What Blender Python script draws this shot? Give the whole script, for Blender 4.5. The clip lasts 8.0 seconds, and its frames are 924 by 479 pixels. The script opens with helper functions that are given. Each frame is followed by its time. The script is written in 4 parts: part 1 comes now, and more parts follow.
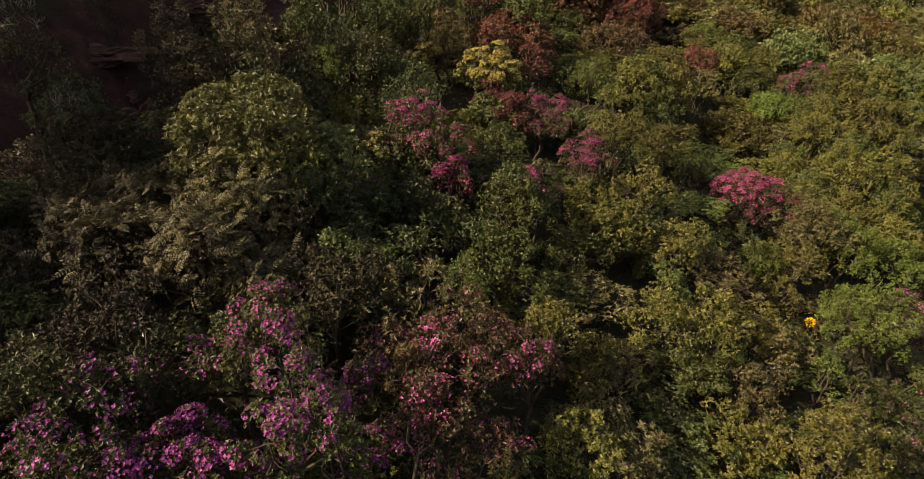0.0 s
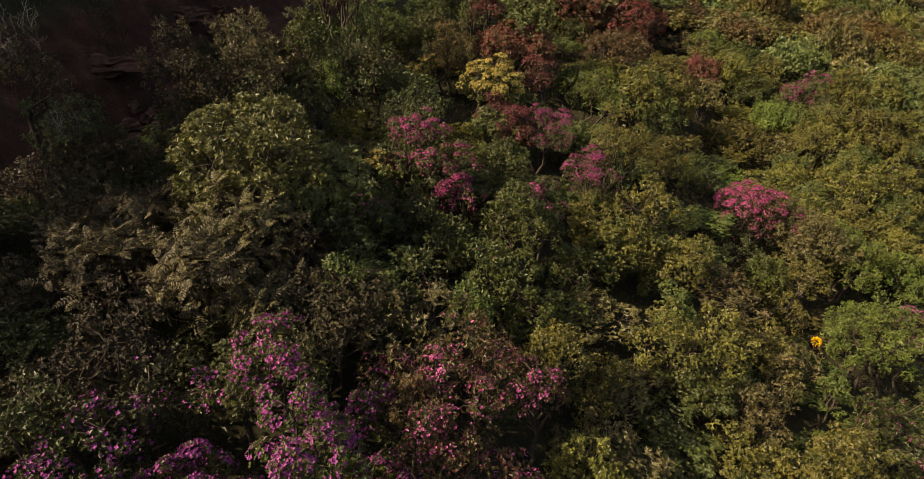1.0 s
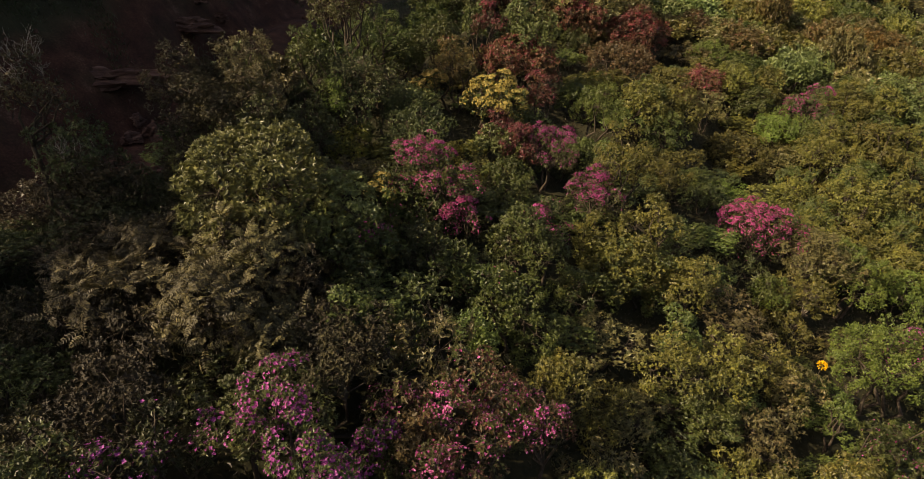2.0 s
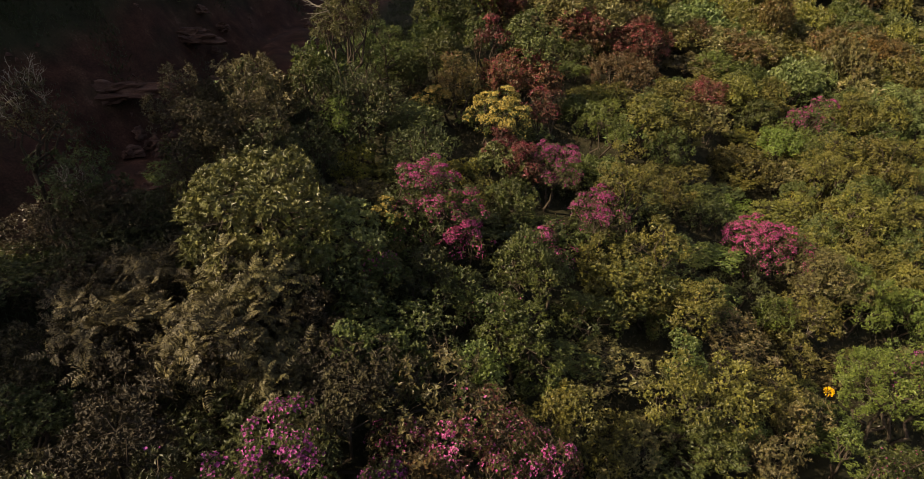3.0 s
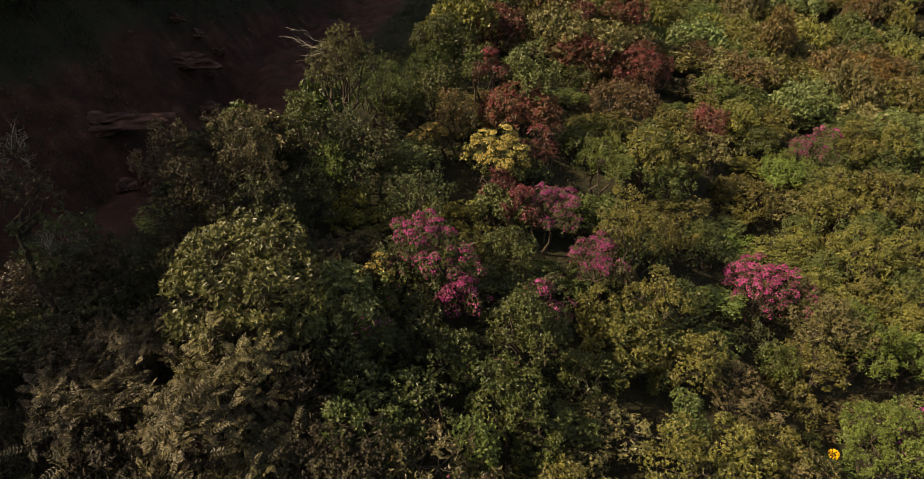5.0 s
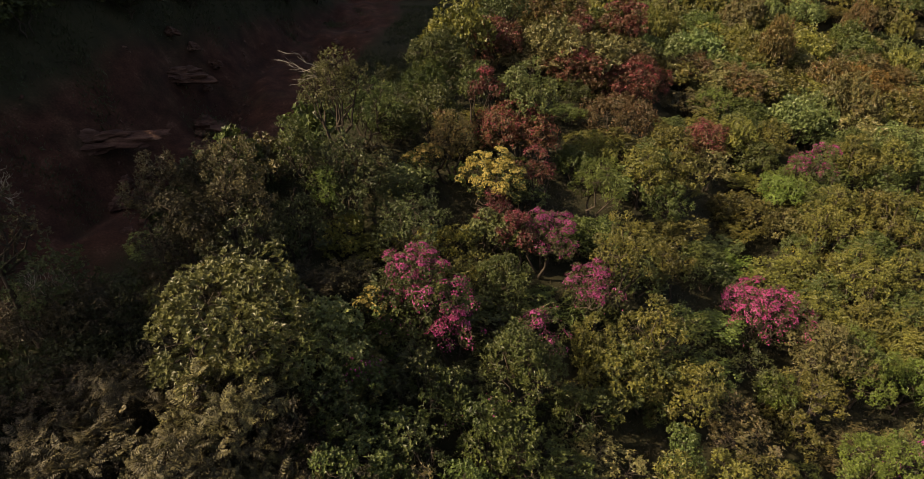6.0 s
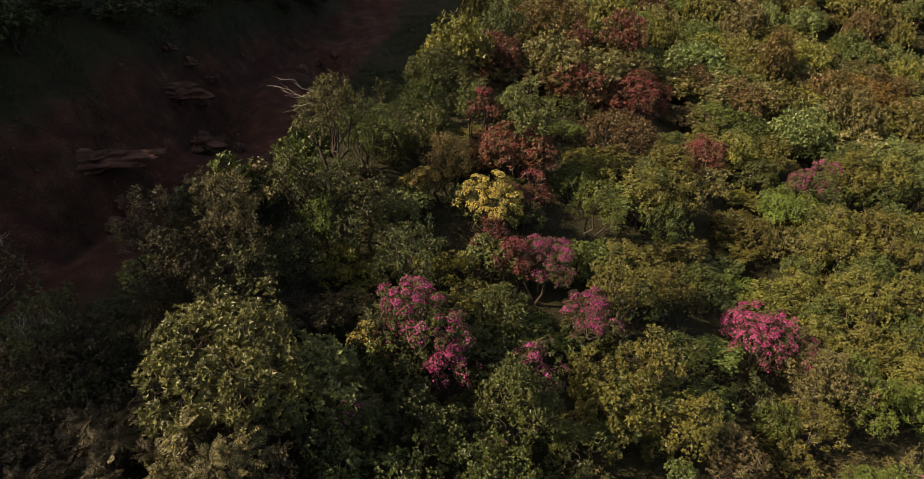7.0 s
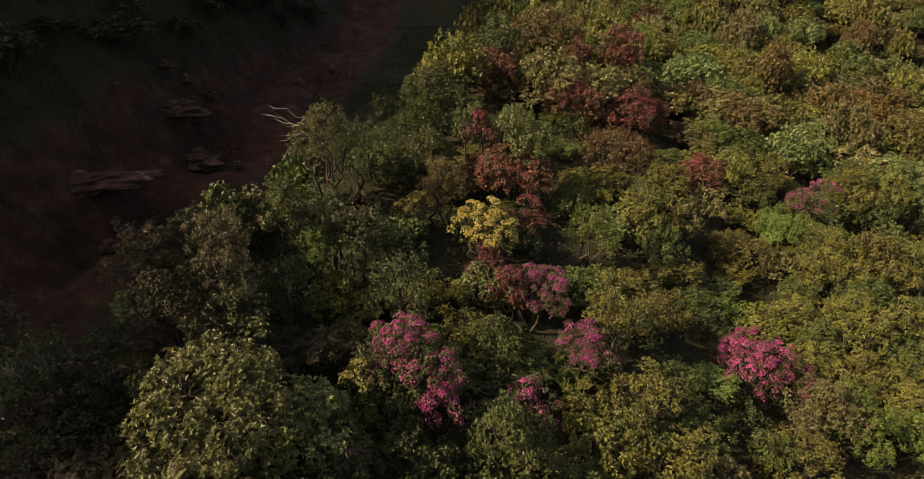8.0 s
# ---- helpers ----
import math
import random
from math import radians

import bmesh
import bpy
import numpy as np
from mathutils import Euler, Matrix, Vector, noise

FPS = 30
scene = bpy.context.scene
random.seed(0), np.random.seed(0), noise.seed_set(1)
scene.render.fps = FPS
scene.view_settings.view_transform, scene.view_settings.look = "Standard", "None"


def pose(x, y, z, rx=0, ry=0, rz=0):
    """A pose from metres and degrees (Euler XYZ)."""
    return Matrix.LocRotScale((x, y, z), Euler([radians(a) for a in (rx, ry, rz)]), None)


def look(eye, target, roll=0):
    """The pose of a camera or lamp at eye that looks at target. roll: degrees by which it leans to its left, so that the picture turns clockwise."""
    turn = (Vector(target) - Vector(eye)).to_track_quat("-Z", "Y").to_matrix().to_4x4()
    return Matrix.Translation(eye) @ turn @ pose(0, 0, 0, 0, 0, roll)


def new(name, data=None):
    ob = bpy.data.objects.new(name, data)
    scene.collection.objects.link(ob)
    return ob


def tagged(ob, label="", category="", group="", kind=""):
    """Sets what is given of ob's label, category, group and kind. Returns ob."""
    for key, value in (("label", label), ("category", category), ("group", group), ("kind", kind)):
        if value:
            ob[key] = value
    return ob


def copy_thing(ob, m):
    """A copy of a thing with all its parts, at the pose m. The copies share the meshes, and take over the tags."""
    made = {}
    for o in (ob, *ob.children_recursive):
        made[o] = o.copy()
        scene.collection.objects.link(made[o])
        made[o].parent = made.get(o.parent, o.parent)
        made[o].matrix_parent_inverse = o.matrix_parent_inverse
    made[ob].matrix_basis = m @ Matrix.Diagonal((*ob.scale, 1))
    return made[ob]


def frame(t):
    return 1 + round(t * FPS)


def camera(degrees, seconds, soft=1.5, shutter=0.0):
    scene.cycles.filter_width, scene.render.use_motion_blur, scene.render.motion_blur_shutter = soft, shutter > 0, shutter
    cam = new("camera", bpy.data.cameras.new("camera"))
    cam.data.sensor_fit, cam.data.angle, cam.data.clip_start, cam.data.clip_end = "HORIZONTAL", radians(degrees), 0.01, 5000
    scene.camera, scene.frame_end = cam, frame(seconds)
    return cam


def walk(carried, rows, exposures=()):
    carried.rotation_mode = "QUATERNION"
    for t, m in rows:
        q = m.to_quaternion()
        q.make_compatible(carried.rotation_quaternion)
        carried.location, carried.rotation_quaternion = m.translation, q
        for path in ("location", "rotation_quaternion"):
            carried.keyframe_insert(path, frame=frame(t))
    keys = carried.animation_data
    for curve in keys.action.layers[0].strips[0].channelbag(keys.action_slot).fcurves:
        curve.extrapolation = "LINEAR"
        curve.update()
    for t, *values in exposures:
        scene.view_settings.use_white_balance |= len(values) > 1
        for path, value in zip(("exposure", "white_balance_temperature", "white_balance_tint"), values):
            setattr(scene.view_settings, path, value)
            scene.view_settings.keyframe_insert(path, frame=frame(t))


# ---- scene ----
cam = camera(78.0, 8.0, 0.9)
METRES, EYE, TILT, LEAN, TURN = 8.0, 9.0, -27.0, 0.0, 0.0
ROWS = [
    (0.0, 0.0, 0.0000, 0.0, 0.000, 0.000, -0.0),
    (0.5, -0.0092, 0.0103, 0.0373, 0.015, 0.008, -0.03),
    (1.0, -0.0156, 0.0166, 0.0807, 0.023, 0.045, -0.03),
    (1.5, -0.0237, 0.0212, 0.1306, 0.015, 0.060, -0.05),
    (3.0, -0.0523, 0.0432, 0.2918, 0.075, 0.075, -0.16),
    (3.5, -0.0527, 0.0560, 0.3491, 0.090, 0.121, -0.18),
    (4.0, -0.0507, 0.0702, 0.4083, 0.090, 0.158, -0.18),
    (4.5, -0.0448, 0.0841, 0.4707, 0.121, 0.188, -0.19),
    (6.0, -0.0039, 0.1381, 0.6773, 0.128, 0.249, -0.21),
    (6.5, 0.0075, 0.1540, 0.75, 0.151, 0.294, -0.18),
    (7.0, 0.0178, 0.1626, 0.8205, 0.188, 0.347, -0.2),
    (7.5, 0.032, 0.1680, 0.8964, 0.196, 0.385, -0.19),
    (8.0, 0.0489, 0.1749, 0.9758, 0.219, 0.445, -0.17),
]
walk(cam, [(t, pose(0, 0, EYE, TILT, LEAN, TURN) @ pose(METRES * x, METRES * y, METRES * z, 90 + pitch, roll, yaw)) for t, x, y, z, yaw, pitch, roll in ROWS],
     exposures=[(0.0, 0.86, 7900, 18), (8.0, 0.86, 7900, 18)])

# ---- sky and sun ----
SUN_HEIGHT, SUN_SIDE = 38.0, -110.0          # degrees up; degrees from straight ahead, left is minus
world = bpy.data.worlds.new("sky")
scene.world = world
world.use_nodes = True
wn, wl = world.node_tree.nodes, world.node_tree.links
wn.clear()
sky = wn.new("ShaderNodeTexSky")
sky.sky_type, sky.sun_disc = "NISHITA", False
sky.sun_elevation, sky.sun_rotation = radians(SUN_HEIGHT), radians(SUN_SIDE)
sky.air_density, sky.dust_density = 1.0, 4.0
back = wn.new("ShaderNodeBackground")
back.inputs["Strength"].default_value = 0.09
wout = wn.new("ShaderNodeOutputWorld")
wl.new(sky.outputs[0], back.inputs["Color"])
wl.new(back.outputs[0], wout.inputs["Surface"])
sun = new("sun", bpy.data.lights.new("sun", "SUN"))
sun.data.energy, sun.data.angle, sun.data.color = 5.0, radians(0.6), (1.0, 0.89, 0.66)
sa, se = radians(SUN_SIDE), radians(SUN_HEIGHT)
sun.matrix_world = look((80 * math.sin(sa) * math.cos(se), 80 * math.cos(sa) * math.cos(se), 80 * math.sin(se)), (0, 0, 0))


# ---- materials ----
def ramp(tree, stops):
    node = tree.nodes.new("ShaderNodeValToRGB")
    els = node.color_ramp.elements
    while len(els) < len(stops):
        els.new(0.5)
    for el, (at, col) in zip(els, stops):
        el.position, el.color = at, (*col, 1)
    return node


def leaf_material(name, stops, glow=0.2, rough=0.45, patch=0.6, shift=0.035):
    """Foliage or petals: a colour a leaf, patches a branch, a slight change a plant; light shines through."""
    mat = bpy.data.materials.new(name)
    mat.use_nodes = True
    tree = mat.node_tree
    n, l = tree.nodes, tree.links
    n.clear()
    geo, info = n.new("ShaderNodeNewGeometry"), n.new("ShaderNodeObjectInfo")
    noi = n.new("ShaderNodeTexNoise")
    noi.inputs["Scale"].default_value, noi.inputs["Detail"].default_value = 1.1, 3
    l.new(geo.outputs["Position"], noi.inputs["Vector"])
    mix = n.new("ShaderNodeMath")
    mix.operation = "MULTIPLY_ADD"
    mix.inputs[1].default_value = patch * 1.6
    l.new(noi.outputs["Fac"], mix.inputs[0])
    add = n.new("ShaderNodeMath")
    add.operation = "MULTIPLY_ADD"
    add.inputs[1].default_value, add.inputs[2].default_value = 0.42, 0.27 - patch * 0.8
    l.new(geo.outputs["Random Per Island"], add.inputs[0])
    l.new(add.outputs[0], mix.inputs[2])
    col = ramp(tree, stops)
    l.new(mix.outputs[0], col.inputs["Fac"])
    hsv = n.new("ShaderNodeHueSaturation")
    hue = n.new("ShaderNodeMath")
    hue.operation = "MULTIPLY_ADD"
    hue.inputs[1].default_value, hue.inputs[2].default_value = shift, 0.5 - shift / 2
    l.new(info.outputs["Random"], hue.inputs[0])
    l.new(hue.outputs[0], hsv.inputs["Hue"])
    val = n.new("ShaderNodeMath")
    val.operation = "MULTIPLY_ADD"
    val.inputs[1].default_value, val.inputs[2].default_value = 0.55, 0.50
    l.new(info.outputs["Random"], val.inputs[0])
    old = n.new("ShaderNodeMath")
    old.operation = "MULTIPLY"
    old.inputs[1].default_value = 7.31
    frac = n.new("ShaderNodeMath")
    frac.operation = "FRACT"
    l.new(geo.outputs["Random Per Island"], old.inputs[0])
    l.new(old.outputs[0], frac.inputs[0])
    age = n.new("ShaderNodeMath")
    age.operation = "MULTIPLY_ADD"
    age.inputs[1].default_value = 0.40
    l.new(frac.outputs[0], age.inputs[0])
    l.new(val.outputs[0], age.inputs[2])
    l.new(age.outputs[0], hsv.inputs["Value"])
    l.new(col.outputs["Color"], hsv.inputs["Color"])
    bsdf = n.new("ShaderNodeBsdfPrincipled")
    bsdf.inputs["Roughness"].default_value = rough
    bsdf.inputs["Specular IOR Level"].default_value = 0.35
    l.new(hsv.outputs["Color"], bsdf.inputs["Base Color"])
    tl = n.new("ShaderNodeBsdfTranslucent")
    l.new(hsv.outputs["Color"], tl.inputs["Color"])
    ms = n.new("ShaderNodeMixShader")
    ms.inputs[0].default_value = glow
    out = n.new("ShaderNodeOutputMaterial")
    l.new(bsdf.outputs[0], ms.inputs[1])
    l.new(tl.outputs[0], ms.inputs[2])
    l.new(ms.outputs[0], out.inputs["Surface"])
    return mat


def rough_material(name, stops, scale=6.0, bump=0.4, rough=0.9, stretch=(1, 1, 1), fine=30.0):
    """Bark, rock, earth: two scales of noise in the colour, and relief."""
    mat = bpy.data.materials.new(name)
    mat.use_nodes = True
    tree = mat.node_tree
    n, l = tree.nodes, tree.links
    bsdf = n["Principled BSDF"]
    bsdf.inputs["Roughness"].default_value = rough
    bsdf.inputs["Specular IOR Level"].default_value = 0.2
    geo = n.new("ShaderNodeNewGeometry")
    mapping = n.new("ShaderNodeMapping")
    mapping.inputs["Scale"].default_value = stretch
    l.new(geo.outputs["Position"], mapping.inputs["Vector"])
    big, small = n.new("ShaderNodeTexNoise"), n.new("ShaderNodeTexNoise")
    big.inputs["Scale"].default_value, big.inputs["Detail"].default_value = scale, 6
    small.inputs["Scale"].default_value, small.inputs["Detail"].default_value = fine, 4
    for t in (big, small):
        l.new(mapping.outputs[0], t.inputs["Vector"])
    mix = n.new("ShaderNodeMath")
    mix.operation = "MULTIPLY_ADD"
    mix.inputs[1].default_value = 0.4
    half = n.new("ShaderNodeMath")
    half.operation = "MULTIPLY"
    half.inputs[1].default_value = 0.6
    l.new(big.outputs["Fac"], half.inputs[0])
    l.new(small.outputs["Fac"], mix.inputs[0])
    l.new(half.outputs[0], mix.inputs[2])
    col = ramp(tree, stops)
    l.new(mix.outputs[0], col.inputs["Fac"])
    l.new(col.outputs["Color"], bsdf.inputs["Base Color"])
    bp = n.new("ShaderNodeBump")
    bp.inputs["Strength"].default_value, bp.inputs["Distance"].default_value = bump, 0.05
    l.new(mix.outputs[0], bp.inputs["Height"])
    l.new(bp.outputs[0], bsdf.inputs["Normal"])
    return mat


def ground_material():
    """Leaf litter and low grass on the slopes, bare red earth in the gully."""
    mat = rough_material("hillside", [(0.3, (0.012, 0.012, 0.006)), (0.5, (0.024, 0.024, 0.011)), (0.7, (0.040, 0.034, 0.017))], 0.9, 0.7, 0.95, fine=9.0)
    tree = mat.node_tree
    n, l = tree.nodes, tree.links
    litter = [x for x in n if x.type == "VALTORGB"][0]
    earth = ramp(tree, [(0.3, (0.017, 0.0072, 0.0046)), (0.46, (0.036, 0.0145, 0.009)), (0.58, (0.062, 0.026, 0.0155)), (0.68, (0.115, 0.060, 0.040))])
    l.new(litter.inputs["Fac"].links[0].from_socket, earth.inputs["Fac"])
    att = n.new("ShaderNodeAttribute")
    att.attribute_name = "soil"
    noi = n.new("ShaderNodeTexNoise")
    noi.inputs["Scale"].default_value, noi.inputs["Detail"].default_value = 0.35, 5
    geo = n.new("ShaderNodeNewGeometry")
    l.new(geo.outputs["Position"], noi.inputs["Vector"])
    edge = n.new("ShaderNodeMath")
    edge.operation = "MULTIPLY_ADD"
    edge.inputs[1].default_value, edge.inputs[2].default_value = 2.2, -1.1
    l.new(noi.outputs["Fac"], edge.inputs[0])
    tot = n.new("ShaderNodeMath")
    tot.operation, tot.use_clamp = "ADD", True
    l.new(edge.outputs[0], tot.inputs[0])
    l.new(att.outputs["Fac"], tot.inputs[1])
    gate = n.new("ShaderNodeMath")
    gate.operation, gate.use_clamp = "MULTIPLY", True
    l.new(tot.outputs[0], gate.inputs[0])
    l.new(att.outputs["Fac"], gate.inputs[1])
    mix = n.new("ShaderNodeMix")
    mix.data_type = "RGBA"
    l.new(gate.outputs[0], mix.inputs["Factor"])
    l.new(litter.outputs["Color"], mix.inputs["A"])
    l.new(earth.outputs["Color"], mix.inputs["B"])
    l.new(mix.outputs["Result"], n["Principled BSDF"].inputs["Base Color"])
    return mat


BARK = rough_material("bark", [(0.3, (0.022, 0.017, 0.012)), (0.7, (0.070, 0.056, 0.042))], 5, 0.6, stretch=(1, 1, 0.3))
PALE_BARK = rough_material("bleached_wood", [(0.3, (0.16, 0.135, 0.11)), (0.7, (0.36, 0.32, 0.27))], 5, 0.5, stretch=(1, 1, 0.3))
ROCK = rough_material("red_rock", [(0.3, (0.030, 0.014, 0.010)), (0.5, (0.070, 0.036, 0.026)), (0.7, (0.15, 0.088, 0.064))], 2.2, 0.9, stretch=(0.5, 0.5, 2.2))
HILLSIDE = ground_material()
LEAF = {
    "olive": leaf_material("olive_leaf", [(0.15, (0.044, 0.050, 0.013)), (0.5, (0.108, 0.108, 0.025)), (0.78, (0.168, 0.150, 0.033)), (0.97, (0.25, 0.150, 0.028))]),
    "darkolive": leaf_material("dark_olive_leaf", [(0.15, (0.024, 0.036, 0.010)), (0.5, (0.058, 0.078, 0.020)), (0.8, (0.10, 0.110, 0.028)), (0.98, (0.16, 0.12, 0.030))]),
    "green": leaf_material("green_leaf", [(0.15, (0.028, 0.042, 0.011)), (0.5, (0.064, 0.086, 0.020)), (0.85, (0.120, 0.138, 0.032))]),
    "pale": leaf_material("pale_green_leaf", [(0.15, (0.045, 0.065, 0.022)), (0.5, (0.10, 0.132, 0.042)), (0.85, (0.17, 0.195, 0.062))]),
    "darkgreen": leaf_material("dark_green_leaf", [(0.15, (0.021, 0.028, 0.010)), (0.5, (0.046, 0.057, 0.018)), (0.85, (0.084, 0.092, 0.028))]),
    "greyolive": leaf_material("grey_olive_leaf", [(0.15, (0.024, 0.022, 0.010)), (0.5, (0.056, 0.047, 0.021)), (0.85, (0.120, 0.092, 0.036))]),
    "brown": leaf_material("russet_leaf", [(0.15, (0.045, 0.038, 0.016)), (0.5, (0.088, 0.066, 0.024)), (0.8, (0.135, 0.070, 0.030)), (0.98, (0.20, 0.085, 0.045))]),
    "dry": leaf_material("dry_leaf", [(0.15, (0.050, 0.052, 0.020)), (0.5, (0.105, 0.098, 0.036)), (0.85, (0.165, 0.125, 0.055))]),
    "orange": leaf_material("orange_brown_leaf", [(0.15, (0.06, 0.05, 0.015)), (0.5, (0.13, 0.085, 0.02)), (0.85, (0.20, 0.10, 0.028))]),
    "red": leaf_material("dark_red_leaf", [(0.15, (0.040, 0.034, 0.016)), (0.45, (0.085, 0.045, 0.022)), (0.8, (0.14, 0.028, 0.032)), (0.98, (0.22, 0.036, 0.055))]),
    "rhodo": leaf_material("rhododendron_leaf", [(0.15, (0.026, 0.034, 0.012)), (0.5, (0.056, 0.068, 0.020)), (0.85, (0.10, 0.092, 0.028))]),
    # the rhododendron leaf again, with the lower left's shade put into its colour
    "shade": leaf_material("shaded_rhododendron_leaf", [(0.15, (0.016, 0.021, 0.008)), (0.5, (0.034, 0.041, 0.013)), (0.85, (0.062, 0.060, 0.020))]),
    "rosy": leaf_material("dark_maroon_leaf", [(0.15, (0.034, 0.046, 0.014)), (0.42, (0.066, 0.074, 0.022)), (0.60, (0.080, 0.036, 0.022)), (0.85, (0.115, 0.024, 0.032))]),
    "mustard": leaf_material("mustard_leaf", [(0.15, (0.06, 0.065, 0.014)), (0.5, (0.13, 0.125, 0.024)), (0.85, (0.24, 0.19, 0.035))]),
    "whorl": leaf_material("broad_pale_leaf", [(0.12, (0.048, 0.058, 0.020)), (0.5, (0.112, 0.124, 0.040)), (0.82, (0.195, 0.200, 0.070)), (0.93, (0.38, 0.16, 0.03))], 0.2, 0.42),
    "pinnate": leaf_material("grey_pinnate_leaf", [(0.12, (0.032, 0.028, 0.013)), (0.5, (0.066, 0.058, 0.023)), (0.85, (0.17, 0.148, 0.058))], 0.15, 0.55),
    "fresh": leaf_material("fresh_green_leaf", [(0.15, (0.038, 0.058, 0.012)), (0.5, (0.084, 0.116, 0.022)), (0.85, (0.145, 0.175, 0.036))], 0.22),
    "airy": leaf_material("light_olive_leaf", [(0.15, (0.040, 0.045, 0.014)), (0.5, (0.080, 0.085, 0.026)), (0.85, (0.150, 0.145, 0.050))]),
    # olive-brown, darkened in the colour to stand for shade on the left
    "dull": leaf_material("shaded_olive_brown_leaf", [(0.15, (0.011, 0.010, 0.005)), (0.5, (0.026, 0.022, 0.010)), (0.85, (0.054, 0.044, 0.016))], 0.14, 0.7),
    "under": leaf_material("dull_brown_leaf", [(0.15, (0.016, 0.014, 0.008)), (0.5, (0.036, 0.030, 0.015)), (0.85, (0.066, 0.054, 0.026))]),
    "grass": leaf_material("dark_grass", [(0.15, (0.016, 0.028, 0.010)), (0.5, (0.034, 0.052, 0.017)), (0.85, (0.070, 0.080, 0.030))]),
}
PETAL = {
    "pink": leaf_material("pink_petal", [(0.12, (0.11, 0.012, 0.045)), (0.5, (0.27, 0.030, 0.135)), (0.76, (0.47, 0.10, 0.28)), (0.92, (0.70, 0.34, 0.50))], 0.25, 0.6, 0.5, 0.02),
    "rose": leaf_material("rose_petal", [(0.12, (0.10, 0.012, 0.048)), (0.45, (0.27, 0.034, 0.150)), (0.75, (0.50, 0.15, 0.36)), (0.95, (0.78, 0.52, 0.68))], 0.25, 0.6, 0.5, 0.02),
    "purple": leaf_material("purple_petal", [(0.12, (0.12, 0.018, 0.090)), (0.5, (0.31, 0.050, 0.23)), (0.8, (0.52, 0.14, 0.42)), (0.95, (0.75, 0.38, 0.60))], 0.25, 0.6, 0.5, 0.02),
    "violet": leaf_material("violet_petal", [(0.12, (0.11, 0.018, 0.095)), (0.5, (0.28, 0.050, 0.24)), (0.85, (0.46, 0.12, 0.42))], 0.25, 0.6, 0.5, 0.02),
    "red": leaf_material("crimson_petal", [(0.12, (0.075, 0.012, 0.018)), (0.5, (0.165, 0.026, 0.042)), (0.9, (0.34, 0.090, 0.125))], 0.2, 0.6, 0.5, 0.02),
    "yellow": leaf_material("yellow_petal", [(0.1, (0.13, 0.105, 0.028)), (0.5, (0.32, 0.245, 0.062)), (0.9, (0.56, 0.47, 0.19))], 0.25, 0.6, 0.5, 0.02),
    "gold": leaf_material("golden_petal", [(0.1, (0.55, 0.34, 0.01)), (0.6, (0.75, 0.50, 0.015)), (0.95, (0.8, 0.6, 0.05))], 0.25, 0.5, 0.5, 0.02),
}


# ---- the lie of the land ----
def smooth(e0, e1, v):
    s = np.clip((np.asarray(v, float) - e0) / (e1 - e0), 0, 1)
    return s * s * (3 - 2 * s)


def gully_edge(y):
    """Where the shrubs end and the ground drops to the gully."""
    return -11.5 + 0.30 * (np.clip(y, 8, 75) - 20)


def shrub_line(y):
    """Left of this the further slope is only grassed."""
    return np.interp(y, [30, 38, 48, 53, 70, 90], [-7.5, -5.2, -3.2, 0.6, 4.0, 8.0])


def ground_height(x, y):
    """The hillside: a shoulder falling to the right, a gully with a steep far bank on the left."""
    x, y = np.asarray(x, float), np.asarray(y, float)
    u, v = np.clip(x, -16, 60) / 20, np.clip(y, -5, 95) / 40
    hill = -6.7 - 9.5 * u + 14.75 * v + 0.3 * u * u + 4.1 * u * v - 5.1 * v * v + 0.95 * u * v * v - 0.8 * u * u * v
    hill = hill + 2.0 * np.exp(-((x - 5) ** 2 + (y - 57) ** 2) / 200.0) - 1.4 * smooth(-8, -12, x)
    hill = hill - 0.9 * np.exp(-((x + 4) ** 2 + (y - 25) ** 2) / 14.0) - 1.0 * np.exp(-((x - 17) ** 2 + (y - 35) ** 2) / 14.0)
    edge = gully_edge(y)
    floor = 0.2 + 0.16 * (np.clip(y, 20, 90) - 36)
    bank = (1.0 + 0.5 * smooth(25, 50, y)) * np.clip(-20 - x + 0.12 * (y - 40), 0, 40) + 0.5 * smooth(-21, -23, x)
    w = smooth(edge + 0.5, edge - 6.5, x) * smooth(10, 24, y)
    return hill * (1 - w) + floor * w + bank * smooth(-25, 5, y) + 0.30 * np.clip(y - 82, 0, 200)


def soil_amount(x, y):
    """How bare the red earth of the gully lies."""
    edge = gully_edge(y)
    verge = 7.0 + 0.11 * np.clip(y - 40, 0, 40)
    w = smooth(edge - verge, edge - verge - 3.0, x) * smooth(20, 27, y)
    return w * (1 - smooth(-23.2, -25.4, x - 0.22 * (np.clip(y, 20, 80) - 40)))


